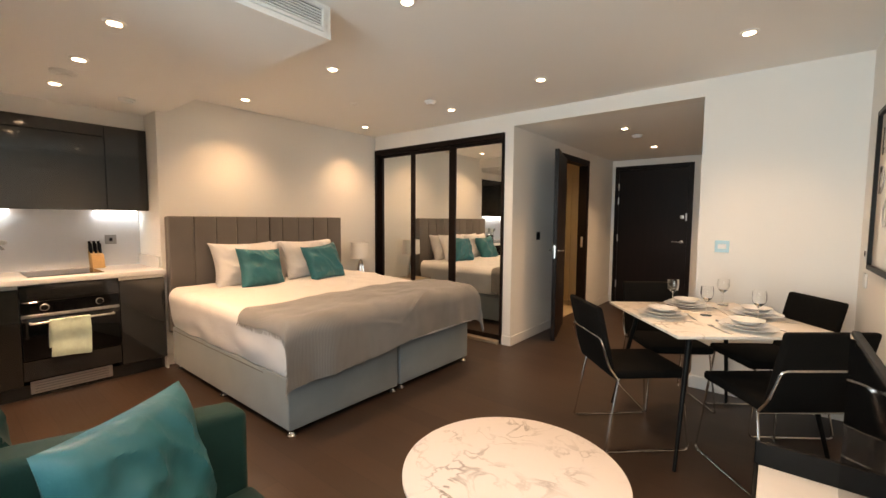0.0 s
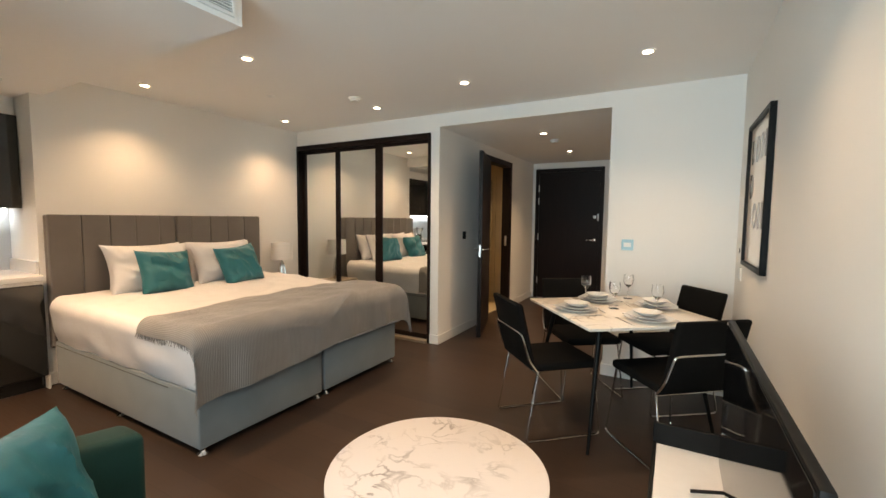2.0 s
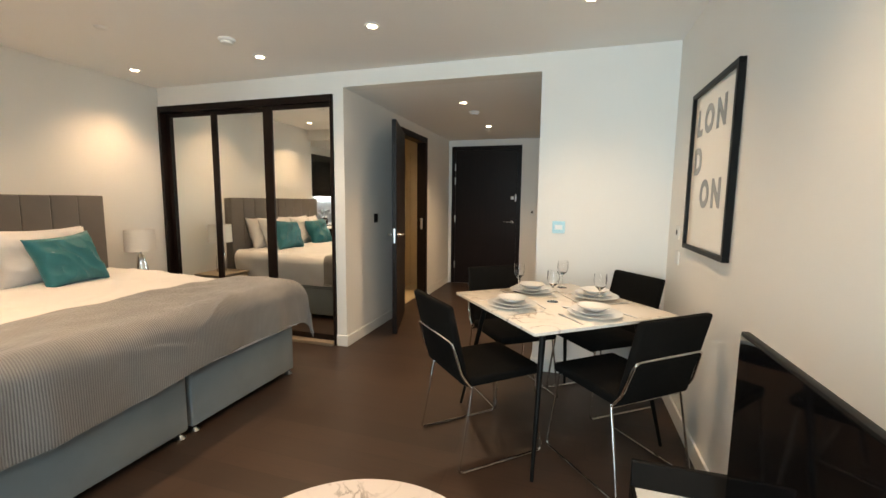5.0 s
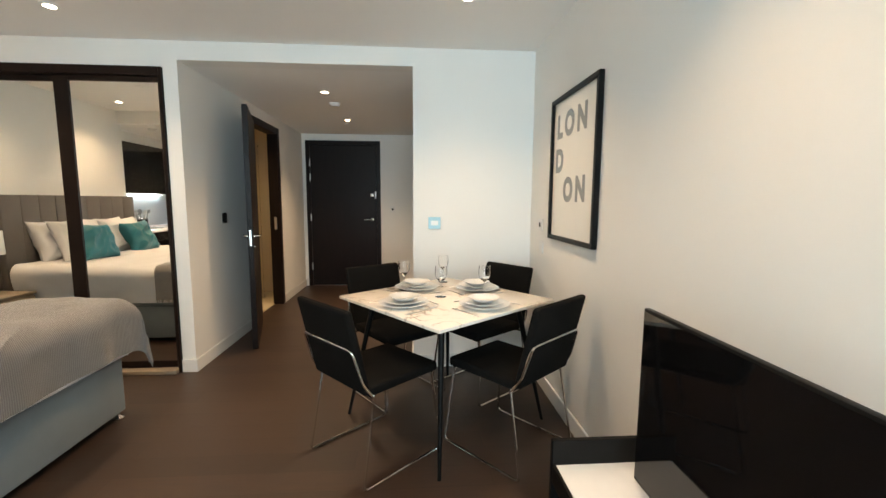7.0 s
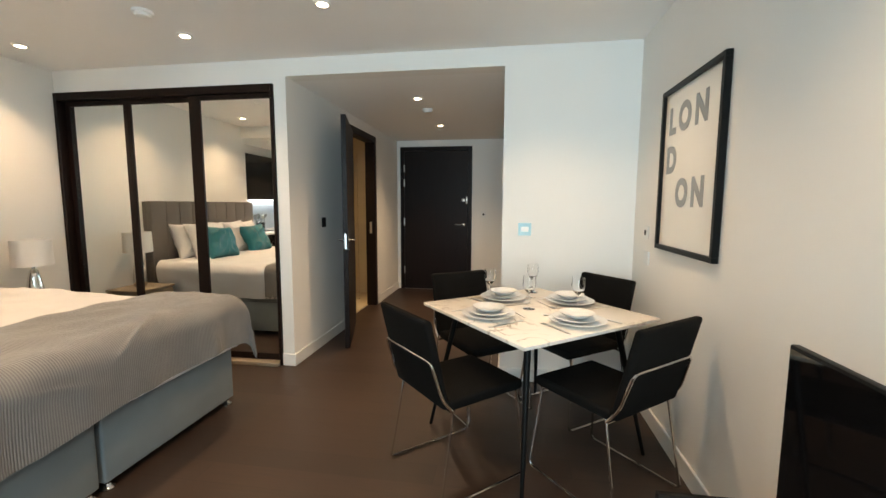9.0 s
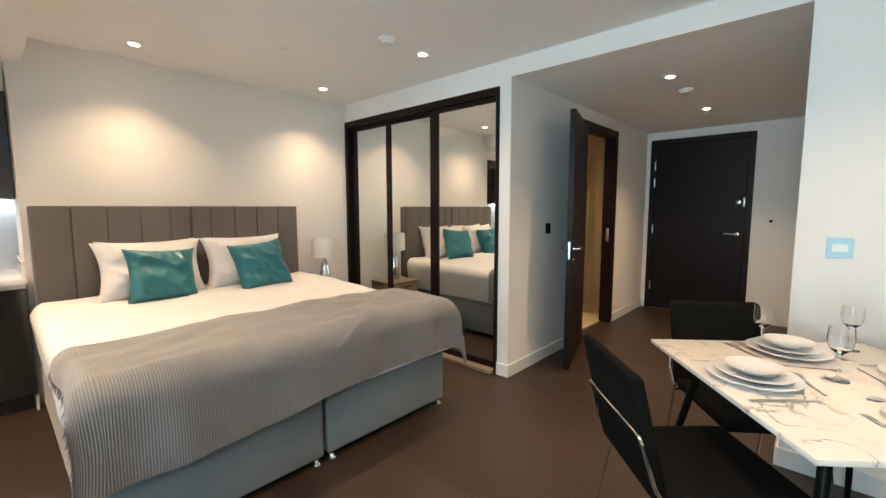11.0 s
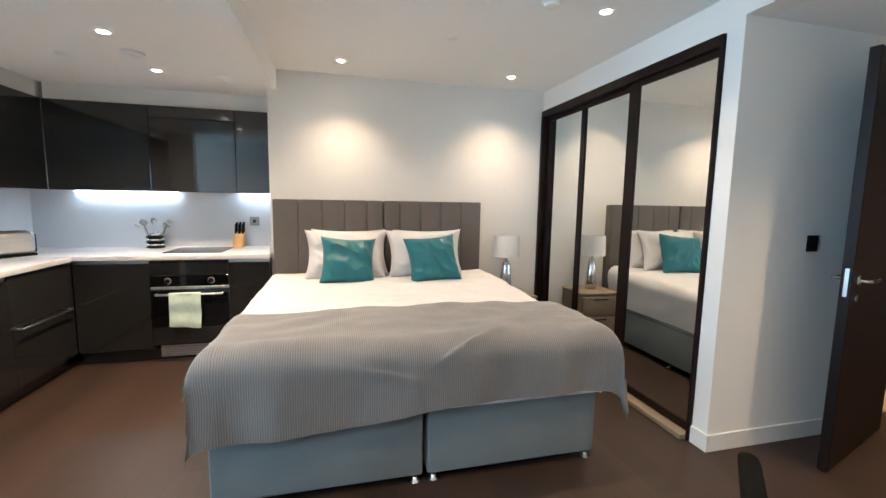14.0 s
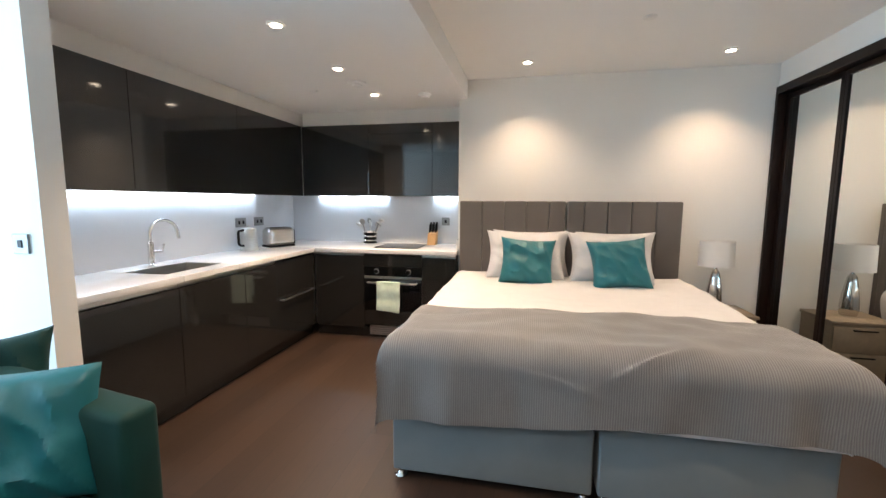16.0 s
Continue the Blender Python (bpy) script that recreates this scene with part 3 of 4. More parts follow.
def throw_place(s, t):
    """Throw: s across the bed from the kitchen side, t from its upper edge over the foot end."""
    w = s * 2.29 - 0.13
    lo, hi, r = BY0 - 0.038, BY1 + 0.08, 0.08
    arc = r * math.pi / 2
    y, zy, sgn = lo + r + w, 0.0, 0
    k = max(-w, w - (hi - lo - 2 * r), 0.0)
    if k > 0:
        sgn = -1 if w < 0 else 1
        g = min(k / r, math.pi / 2)
        y = (lo + r if sgn < 0 else hi - r) + sgn * r * math.sin(g)
        zy = r * (1 - math.cos(g)) + max(0.0, k - arc)
    top = 0.727
    run = t * (0.955 - 0.075 * s + 0.012 * math.sin(7 * s) + 0.006 * math.sin(23 * s))
    x = -2.69 + 0.012 * math.sin(9 * s) + 0.04 * max(0.0, 0.25 - s) + run
    zx = 0.0
    lim, rad = BX1 + 0.062, 0.12
    over = x - (lim - rad)
    if over > 0:
        g = min(over / rad, math.pi / 2)
        x, zx = lim - rad + rad * math.sin(g), rad * (1 - math.cos(g)) + max(0.0, over - rad * math.pi / 2)
    fold = noise.noise(Vector((x * 2.2, y * 3.0 + x * 1.5, 2.0))) * 0.018 + noise.noise(Vector((x * 6, y * 7, 5.0))) * 0.008
    crease = 0.03 * math.exp(-((run - 0.62 + 0.5 * (y - 2.6)) / 0.022) ** 2) * math.exp(-((y - 2.55) / 0.16) ** 2) + 0.022 * math.exp(-((run - 0.7 - 0.3 * (y - 2.1)) / 0.02) ** 2) * math.exp(-((y - 2.2) / 0.16) ** 2)
    hang = min(1.0, (zx + zy) * 4)
    wave = hang * (0.012 * math.sin(y * 11 + 1.3 * math.sin(y * 4)) + 0.012 * noise.noise(Vector((y * 9, zx * 3, 6.0))))
    both = min(zx, zy)
    z = top - zx - zy + 0.55 * both + (puff(x, y) + 0.35 * (fold + 0.02) + crease) * (1 - 0.6 * hang)
    return (x + wave + 0.1 * both + 0.6 * crease * hang, y + sgn * (0.15 * both + 0.006 * math.sin(run * 14)), max(z, 0.2))


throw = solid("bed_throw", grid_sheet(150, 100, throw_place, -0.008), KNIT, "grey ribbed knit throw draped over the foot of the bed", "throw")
# short fringe on both side edges
bm = bmesh.new()
rng = random.Random(4)
for edge in (0.0, 1.0):
    for k in range(110):
        p = Vector(throw_place(edge, (k + 0.5) / 110))
        q = p + Vector((rng.uniform(-0.008, 0.008), rng.uniform(-0.012, 0.004) * (1 - 2 * edge), rng.uniform(-0.032, -0.018)))
        a = Vector((0.0035, 0, 0))
        b = Vector((0, 0.003, 0))
        vs = [bm.verts.new(v) for v in (p - a, p + b, p + a, q + a * 0.6, q + b * 0.6, q - a * 0.6)]
        bm.faces.new((vs[0], vs[1], vs[4], vs[5]))
        bm.faces.new((vs[1], vs[2], vs[3], vs[4]))
        bm.faces.new((vs[2], vs[0], vs[5], vs[3]))
me = mesh_of("fringe", bm, KNIT)
for v in me.vertices:
    v.co -= throw.location
fr = new("fringe", me)
fr.parent = throw
fr["kind"] = "stuff"

for k, (y, x, zz, r, lab) in enumerate(((2.07, -3.93, 0.69, 2, "white bed pillow leaning on the headboard"), (2.74, -3.93, 0.69, -3, "white bed pillow leaning on the headboard"))):
    place_cushion("pillow", 0.66, 0.43, 0.17, 3 + k, pose(x + 0.02, y + 0.03, zz, -17, 0, 90 + r), LINEN, lab, "pillow", "pillows on the bed")
    place_cushion("pillow", 0.66, 0.43, 0.16, 8 + k, pose(x + 0.21, y - 0.02, zz + 0.01, -21, 0, 90 - r), LINEN, "front white pillow leaning on another pillow", "pillow", "pillows on the bed")
place_cushion("scatter_cushion", 0.43, 0.39, 0.16, 21, pose(-3.53, 2.06, 0.695, -22, 3, 91), TEAL, "square teal velvet cushion leaning on white pillows", "cushion", "teal cushions on the bed")
place_cushion("scatter_cushion", 0.44, 0.4, 0.16, 27, pose(-3.53, 2.77, 0.695, -22, -5, 95), TEAL, "square teal velvet cushion tilted against white pillows", "cushion", "teal cushions on the bed")

# ---- nightstand and lamp ----
ns = thing("nightstand", (-3.93, 3.57, 0), "pale ash two-drawer nightstand between bed and wardrobe", "nightstand")
part("carcass", box(-4.12, -3.77, 3.375, 3.775, 0.05, 0.473, 0.004, 2), OAK, ns)
part("top", box(-4.125, -3.75, 3.365, 3.785, 0.475, 0.497, 0.004, 2), OAK, ns)
for z0, z1 in ((0.07, 0.26), (0.27, 0.46)):
    dr = part("drawer_front", box(-3.769, -3.752, 3.383, 3.767, z0, z1, 0.003, 2), OAK, ns)
    part("handle", box(-3.752, -3.738, 3.5, 3.65, z1 - 0.03, z1 - 0.02, 0.002, 1), BLACKM, dr, "slim dark pull handle")
part("plinth", box(-4.1, -3.8, 3.4, 3.75, 0, 0.05), CARCASS, ns)
tl = thing("table_lamp", (-3.97, 3.55, 0.4975), "table lamp with a chrome base and white drum shade", "lamp")
part("base", lathe([(0.05, 0), (0.055, 0.01), (0.06, 0.06), (0.052, 0.16), (0.038, 0.25), (0.028, 0.3), (0.012, 0.32), (0.008, 0.38)], -3.97, 3.55, 0.4975), CHROME, tl, "pear-shaped chrome base")
bm = lathe([(0.125, 0.0), (0.12, 0.2)], -3.97, 3.55, 0.842, 40)
bmesh.ops.delete(bm, geom=[f for f in bm.faces if len(f.verts) > 4], context="FACES_ONLY")
bmesh.ops.solidify(bm, geom=bm.faces[:], thickness=0.003)
part("shade", bm, SHADE, tl, "white fabric drum shade")

# ---- kitchen ----
KF, KS = -4.06, -0.005  # fronts of the hob run and the sink run
WT = 0.885


def front_x(parent, y0, y1, z0, z1, x=KF, name="door"):
    return part(name, box(x - 0.02, x, y0 + 0.002, y1 - 0.002, z0, z1, 0.0015, 1), GLOSSK, parent)


def front_y(parent, x0, x1, z0, z1, y=KS, name="door"):
    return part(name, box(x0 + 0.002, x1 - 0.002, y - 0.02, y, z0, z1, 0.0015, 1), GLOSSK, parent)


for y0, y1, lab in ((0.0, 0.52, "grey gloss kitchen base unit beside the oven"), (1.1, 1.425, "narrow grey gloss kitchen base unit by the bed")):
    u = thing("base_cabinet", (-4.4, (y0 + y1) / 2, 0), lab, "cabinet", "kitchen base units")
    part("carcass", box(-4.7, KF - 0.022, y0 + 0.002, y1 - 0.002, 0.1, WT - 0.045), CARCASS, u)
    front_x(u, y0, y1, 0.11, WT - 0.075)
    part("channel", box(KF - 0.03, KF - 0.012, y0 + 0.002, y1 - 0.002, WT - 0.068, WT - 0.046), STEEL, u, "recessed metal handle channel")
u = thing("oven_cabinet", (-4.4, 0.81, 0), "grey gloss oven housing unit with a vented plinth", "cabinet")
part("carcass", box(-4.7, KF - 0.35, 0.522, 1.098, 0.1, WT - 0.045), CARCASS, u)
front_x(u, 0.52, 1.1, 0.72, WT - 0.05, name="upper_panel")
front_x(u, 0.52, 1.1, 0.14, 0.285, name="lower_panel")
part("vent_plate", box(KF - 0.052, KF - 0.046, 0.555, 1.04, 0.025, 0.12, 0.002, 1), STEEL, u, "brushed metal vent plate")
for k in range(4):
    part("vent_slot", box(KF - 0.046, KF - 0.045, 0.58, 1.015, 0.04 + k * 0.02, 0.044 + k * 0.02), SOCKET, u)
ov = thing("oven", (-4.25, 0.81, 0.29), "built-in black glass oven with steel trim", "oven")
part("body", box(KF - 0.34, KF - 0.02, 0.53, 1.09, 0.29, 0.715), CARCASS, ov)
part("oven_door", box(KF - 0.019, KF + 0.004, 0.524, 1.096, 0.29, 0.6, 0.003, 2), BLACKGL, ov, "black glass oven door")
part("control_panel", box(KF - 0.019, KF + 0.002, 0.524, 1.096, 0.625, 0.716, 0.002, 1), BLACKGL, ov)
part("steel_trim", box(KF - 0.019, KF + 0.005, 0.524, 1.096, 0.6015, 0.6245, 0.002, 1), STEEL, ov)
for y in (0.65, 0.97):
    bm = lathe([(0.022, 0), (0.02, 0.02), (0.016, 0.024)], n=20)
    bmesh.ops.transform(bm, matrix=Matrix.Translation((KF + 0.002, y, 0.672)) @ pose(0, 0, 0, 0, 90), verts=bm.verts)
    part("knob", bm, BLACKM, ov, "black control knob")
    bm = lathe([(0.024, 0), (0.026, 0.004), (0.024, 0.006)], n=20)
    bmesh.ops.transform(bm, matrix=Matrix.Translation((KF + 0.002, y, 0.672)) @ pose(0, 0, 0, 0, 90), verts=bm.verts)
    part("knob_ring", bm, STEEL, ov)
OHX, OHZ = KF + 0.045, 0.565
part("handle", tube(rounded([(KF, 0.57, OHZ), (OHX, 0.57, OHZ), (OHX, 1.05, OHZ), (KF, 1.05, OHZ)], 0.01), 0.008), STEEL, ov, "steel bar handle")


def towel_place(s, t):
    y = 0.665 + s * 0.23 + 0.006 * math.sin(t * 5)
    a = t * 0.52
    if a < 0.27:
        return (OHX + 0.014 + 0.006 * math.sin(s * 9) + 0.004 * math.sin(t * 20), y, OHZ - 0.26 + a - 0.02 * s)
    k = a - 0.27
    if k < 0.045:
        g = k / 0.045 * math.pi
        return (OHX + 0.014 * math.cos(g), y, OHZ + 0.01 + 0.008 * math.sin(g))
    return (OHX - 0.014 - 0.003 * math.sin(s * 9), y, OHZ + 0.01 - (k - 0.045))


solid("tea_towel", grid_sheet(14, 40, towel_place, 0.005), TOWEL, "folded pale mint tea towel hanging on the oven handle", "towel")
for x0, x1, lab in ((-2.43, -1.832, "grey gloss base unit beside the wall end"), (-3.03, -2.43, "grey gloss base unit under the sink"), (-3.43, -3.03, "grey gloss base unit of the sink run")):
    u = thing("base_cabinet", ((x0 + x1) / 2, -0.3, 0), lab, "cabinet", "kitchen base units")
    part("carcass", box(x0 + 0.002, x1 - 0.002, -0.6, KS - 0.022, 0.1, 0.66), CARCASS, u)
    front_y(u, x0, x1, 0.11, WT - 0.075)
    part("channel", box(x0 + 0.002, x1 - 0.002, KS - 0.03, KS - 0.012, WT - 0.068, WT - 0.046), STEEL, u, "recessed metal handle channel")
u = thing("base_cabinet", (-3.8, -0.3, 0), "grey gloss corner unit with a long bar handle", "cabinet", "kitchen base units")
part("carcass", box(-4.05, -3.432, -0.6, KS - 0.022, 0.1, 0.66), CARCASS, u)
front_y(u, -4.06, -3.43, 0.11, WT - 0.05)
part("handle", tube(rounded([(-3.99, KS, 0.49), (-3.99, KS + 0.035, 0.49), (-3.47, KS + 0.035, 0.49), (-3.47, KS, 0.49)], 0.01), 0.007), STEEL, u, "long steel bar handle")
structure("plinth", box(-4.7, KF - 0.052, 0.0, 1.42, 0, 0.1), GLOSSK, "dark kickboard under the hob run")
structure("plinth_side", box(-4.11, -1.834, -0.6, KS - 0.06, 0, 0.1), GLOSSK, "dark kickboard under the sink run")

# worktop with the sink cut out
S0, S1, SB, SF = -2.95, -2.45, -0.44, -0.12
bm = box(-4.718, KF + 0.02, -0.618, 1.428, WT - 0.04, WT, 0.003, 2)
bm_box(bm, KF + 0.02, S0, -0.618, KS + 0.02, WT - 0.04, WT, 0.003, 2)
bm_box(bm, S1, -1.832, -0.618, KS + 0.02, WT - 0.04, WT, 0.003, 2)
bm_box(bm, S0, S1, -0.618, SB, WT - 0.04, WT, 0.003, 1)
bm_box(bm, S0, S1, SF, KS + 0.02, WT - 0.04, WT, 0.003, 1)
solid("worktop", bm, QUARTZ, "white quartz worktop running round the kitchen corner", "worktop")
bm = bmesh.new()
for q in ((S0, S1, SB, SB + 0.004), (S0, S1, SF - 0.004, SF), (S0, S0 + 0.004, SB + 0.004, SF - 0.004), (S1 - 0.004, S1, SB + 0.004, SF - 0.004)):
    bm_box(bm, *q, WT - 0.2, WT - 0.003)
bm_box(bm, S0, S1, SB, SF, WT - 0.206, WT - 0.2)
snk = thing("sink", ((S0 + S1) / 2, (SB + SF) / 2, WT - 0.206), "undermounted stainless steel sink bowl", "sink")
part("bowl", bm, STEEL, snk)
part("drain", lathe([(0.04, 0), (0.04, 0.003), (0.03, 0.004)], -2.7, -0.28, WT - 0.2, 20), CHROME, snk)
tp = thing("tap", (-2.72, -0.5, WT), "tall chrome swan-neck kitchen tap", "tap")
part("body", lathe([(0.026, 0), (0.026, 0.01), (0.02, 0.014), (0.02, 0.16), (0.013, 0.17)], -2.72, -0.5, WT, 20), CHROME, tp)
neck = [(-2.72, -0.5, WT + 0.16), (-2.72, -0.5, WT + 0.225)] + [(-2.72 - 0.04 * (1 - math.cos(a)), -0.5 + 0.075 * (1 - math.cos(a)), WT + 0.225 + 0.095 * math.sin(a)) for a in [k * math.pi / 12 for k in range(1, 12)]] + [(-2.803, -0.345, WT + 0.19)]
part("spout", tube(neck, 0.011, 12), CHROME, tp)
part("lever", tube([(-2.72, -0.5, WT + 0.1), (-2.78, -0.47, WT + 0.1), (-2.795, -0.465, WT + 0.15)], 0.009), CHROME, tp)

# splashbacks, wall units, light strips
structure("splashback", box(-4.718, -4.708, -0.606, 1.428, WT, 1.4), SPLASH, "white glass splashback")
structure("splashback_side", box(-4.708, -1.832, -0.619, -0.607, WT, 1.4), SPLASH, "white glass splashback")
structure("upstand", box(-4.706, -4.15, 1.412, 1.428, WT + 0.001, WT + 0.1), QUARTZ, "low white upstand by the bed wall")
UF, US, UZ0, UZ1 = -4.39, -0.29, 1.4, 2.115
for x0, x1 in ((-2.45, -1.832), (-3.4, -2.45), (UF, -3.4)):
    u = thing("wall_cabinet", ((x0 + x1) / 2, -0.45, UZ0), "dark grey gloss kitchen wall unit over the sink run", "cabinet", "kitchen wall units")
    part("carcass", box(x0 + 0.001, x1 - 0.001, -0.6, US - 0.02, UZ0, UZ1), CARCASS, u)
    front_y(u, x0, x1, UZ0 - 0.005, UZ1, US)
for y0, y1, lab in ((-0.2885, 0.45, "dark grey gloss corner wall unit"), (0.45, 1.12, "dark grey gloss wall unit with a cooker hood flap"), (1.12, 1.425, "narrow dark grey gloss wall unit by the bed wall")):
    u = thing("wall_cabinet", (-4.5, (y0 + y1) / 2, UZ0), lab, "cabinet", "kitchen wall units")
    part("carcass", box(-4.7, UF - 0.02, y0 + 0.001, y1 - 0.001, UZ0, UZ1), CARCASS, u)
    if "hood" in lab:
        front_x(u, y0, y1, UZ0 - 0.005, 2.015, UF)
        front_x(u, y0, y1, 2.02, UZ1, UF, "flap")
    else:
        front_x(u, y0, y1, UZ0 - 0.005, UZ1, UF)
structure("trim_over_units", box(-4.7, UF - 0.05, -0.3, 1.425, UZ1 + 0.001, KCEIL), PAINT, "white painted filler over the wall units")
structure("trim_over_units_side", box(-4.7, -1.832, -0.6, US - 0.05, UZ1 + 0.001, KCEIL), PAINT, "white painted filler over the wall units")


def strip(x0, x1, y0, y1, sx, sy):
    s = thing("light_strip", ((x0 + x1) / 2, (y0 + y1) / 2, UZ0 - 0.012), "cool white light strip under the wall units", "light strip", "under-cabinet lights")
    part("diffuser", box(x0, x1, y0, y1, UZ0 - 0.012, UZ0 - 0.006, 0.001, 1), LED, s)
    lamp("AREA", "strip_glow", pose((x0 + x1) / 2, (y0 + y1) / 2, UZ0 - 0.016), LED_W * max(sx, sy), COOL, size=sx, size_y=sy)


strip(-3.95, -1.85, -0.59, -0.56, 2.1, 0.03)
strip(-4.69, -4.66, -0.25, 0.55, 0.03, 0.8)
strip(-4.69, -4.66, 1.08, 1.4, 0.03, 0.32)


# ---- small kitchen things ----
hb = thing("hob", (-4.38, 0.81, WT), "black glass induction hob set on the worktop", "hob")
part("glass_plate", box(-4.58, -4.17, 0.58, 1.03, WT + 0.0005, WT + 0.006, 0.002, 1), BLACKGL, hb)
kb = thing("knife_block", (-4.6, 1.075, WT), "beech knife block with black-handled knives", "knife block")
bm = box(-4.66, -4.54, 1.03, 1.12, WT, WT + 0.15, 0.006, 2)
for v in bm.verts:
    v.co.x -= 0.25 * (v.co.z - WT)
    if v.co.x > -4.6:
        v.co.z -= 0.03 * (v.co.z > WT + 0.1)
part("block", bm, BEECH, kb)
for k in range(6):
    y, x = 1.042 + 0.032 * (k % 3), -4.67 + 0.045 * (k // 3)
    part("knife_handle", tube([(x, y, WT + 0.12), (x - 0.02, y, WT + 0.235 - 0.02 * (k // 3))], 0.01, 8), BLACKM, kb)
UX, UY = -4.615, 0.372
cd = thing("utensil_holder", (UX, UY, WT), "black and chrome banded caddy holding steel utensils", "utensil holder")
for k in range(6):
    part("wire_band", tube([(UX + 0.066 * math.cos(a), UY + 0.066 * math.sin(a), WT + 0.01 + k * 0.023) for a in [j * math.tau / 24 for j in range(24)]], 0.0085, 8, True), CHROME if k % 2 else BLACKM, cd)
part("cup", lathe([(0.06, 0.0), (0.06, 0.125), (0.056, 0.125), (0.056, 0.004)], UX, UY, WT + 0.001, 24), BLACKM, cd)
rng = random.Random(7)
for k in range(8):
    a = k * 0.79 + 0.2
    base = Vector((UX + 0.025 * math.cos(a), UY + 0.025 * math.sin(a), WT + 0.02))
    tip = Vector((UX + 0.06 * math.cos(a), UY + 0.13 * math.sin(a), WT + 0.2 + rng.uniform(0, 0.07)))
    ut = part("utensil", tube([base, tip], 0.006, 8), SOCKET if k % 2 else STEEL, cd)
    bm = lathe([(0.001, -0.04), (0.024, -0.024), (0.033, 0), (0.026, 0.024), (0.001, 0.04)], n=14)
    bmesh.ops.transform(bm, matrix=Matrix.Translation(tip) @ pose(0, 0, 0, 60 * math.sin(a), 20 * math.cos(a), 40 * k) @ Matrix.Diagonal((1, 0.3, 1, 1)), verts=bm.verts)
    part("spoon_head", bm, SOCKET if k % 3 == 1 else STEEL, ut)
kt = thing("kettle", (-3.690, -0.45, WT), "brushed steel electric kettle with black handle", "kettle")
part("jug", lathe([(0.078, 0.0), (0.08, 0.02), (0.078, 0.022), (0.07, 0.19), (0.06, 0.205), (0.03, 0.212), (0.014, 0.214), (0.012, 0.228), (0.0, 0.23)], -3.690, -0.45, WT, 32), STEEL, kt)
part("handle", tube(rounded([(-3.620, -0.45, WT + 0.19), (-3.550, -0.45, WT + 0.185), (-3.555, -0.45, WT + 0.06), (-3.615, -0.45, WT + 0.05)], 0.025), 0.011), BLACKM, kt)
part("spout", box(-3.785, -3.750, -0.47, -0.43, WT + 0.165, WT + 0.195, 0.008, 2), STEEL, kt)
ts = thing("toaster", (0, 0, 0), "brushed steel two-slot toaster with black ends", "toaster")
part("shell", box(-0.145, 0.145, -0.08, 0.08, 0.012, 0.19, 0.045, 6), STEEL, ts)
part("base", box(-0.14, 0.14, -0.075, 0.075, 0, 0.02, 0.006, 2), BLACKM, ts)
part("end_cap", box(0.128, 0.149, -0.06, 0.06, 0.025, 0.165, 0.008, 3), BLACKM, ts, "black plastic end cap")
part("lever", box(0.149, 0.168, -0.015, 0.015, 0.11, 0.125, 0.004, 2), BLACKM, ts)
for y in (-0.03, 0.03):
    part("slot", box(-0.1, 0.1, y - 0.012, y + 0.012, 0.188, 0.192), CARCASS, ts)
ts.matrix_basis = pose(-4.08, -0.4, WT, 0, 0, 152)


def plate_on(name, p, n, w, h, label, material=SOCKET, cat="socket", inset=None):
    """A wall plate at p facing n (a horizontal axis), w wide and h high, with two small rockers."""
    o, n = Vector(p), Vector(n)
    side = Vector((-n.y, n.x, 0))
    th = thing(name, p, label, cat)

    def slab(a, b, c, d, e0, e1, mt_, nm):
        q = [o + side * u + Vector((0, 0, v)) + n * e for u in (a, b) for v in (c, d) for e in (e0, e1)]
        bm = box(min(k.x for k in q), max(k.x for k in q), min(k.y for k in q), max(k.y for k in q), min(k.z for k in q), max(k.z for k in q), 0.0015, 1)
        part(nm, bm, mt_, th)

    slab(-w / 2, w / 2, -h / 2, h / 2, 0, 0.009, material, "plate")
    if inset:
        slab(-w * inset[0], w * inset[0], -h * inset[1], h * inset[1], 0.009, 0.0115, inset[2], "panel")
    else:
        for k in ((-0.2, 0.2) if w > h else (0.0,)):
            slab(w * k - 0.012, w * k + 0.012, -0.016, 0.016, 0.009, 0.013, BLACKM, "rocker")


plate_on("double_socket", (-3.79, -0.607, 1.135), (0, 1, 0), 0.146, 0.086, "grey metal double socket on the splashback")
plate_on("double_socket", (-4.06, -0.607, 1.135), (0, 1, 0), 0.146, 0.086, "grey metal double socket on the splashback")
plate_on("switch_plate", (-4.708, 1.2, 1.13), (1, 0, 0), 0.086, 0.086, "grey metal isolator switch beside the knife block")
plate_on("switch_plate", (-1.72, -0.1, 1.15), (1, 0, 0), 0.086, 0.086, "grey metal light switch by the armchair")
plate_on("switch_plate", (HL, 4.56, 1.155), (1, 0, 0), 0.075, 0.09, "dark metal light switch beside the bathroom door", BLACKM)
plate_on("thermostat", (-0.213, NY, 1.146), (0, -1, 0), 0.092, 0.09, "pale blue thermostat with a small white display", BLUELCD, "thermostat", (0.3, 0.2, WPLAST))
plate_on("door_buzzer", (-0.7, HY, 1.18), (0, -1, 0), 0.07, 0.1, "small white buzzer plate beside the front door", WPLAST, "door buzzer", (0.2, 0.15, BLACKM))
plate_on("switch_plate", (EX, 3.69, 1.15), (-1, 0, 0), 0.086, 0.086, "white light switch behind the picture", WPLAST, "switch")
plate_on("switch_plate", (EX, 3.66, 0.99), (-1, 0, 0), 0.086, 0.086, "white blank plate on the wall", WPLAST, "switch", (0.3, 0.3, WPLAST))

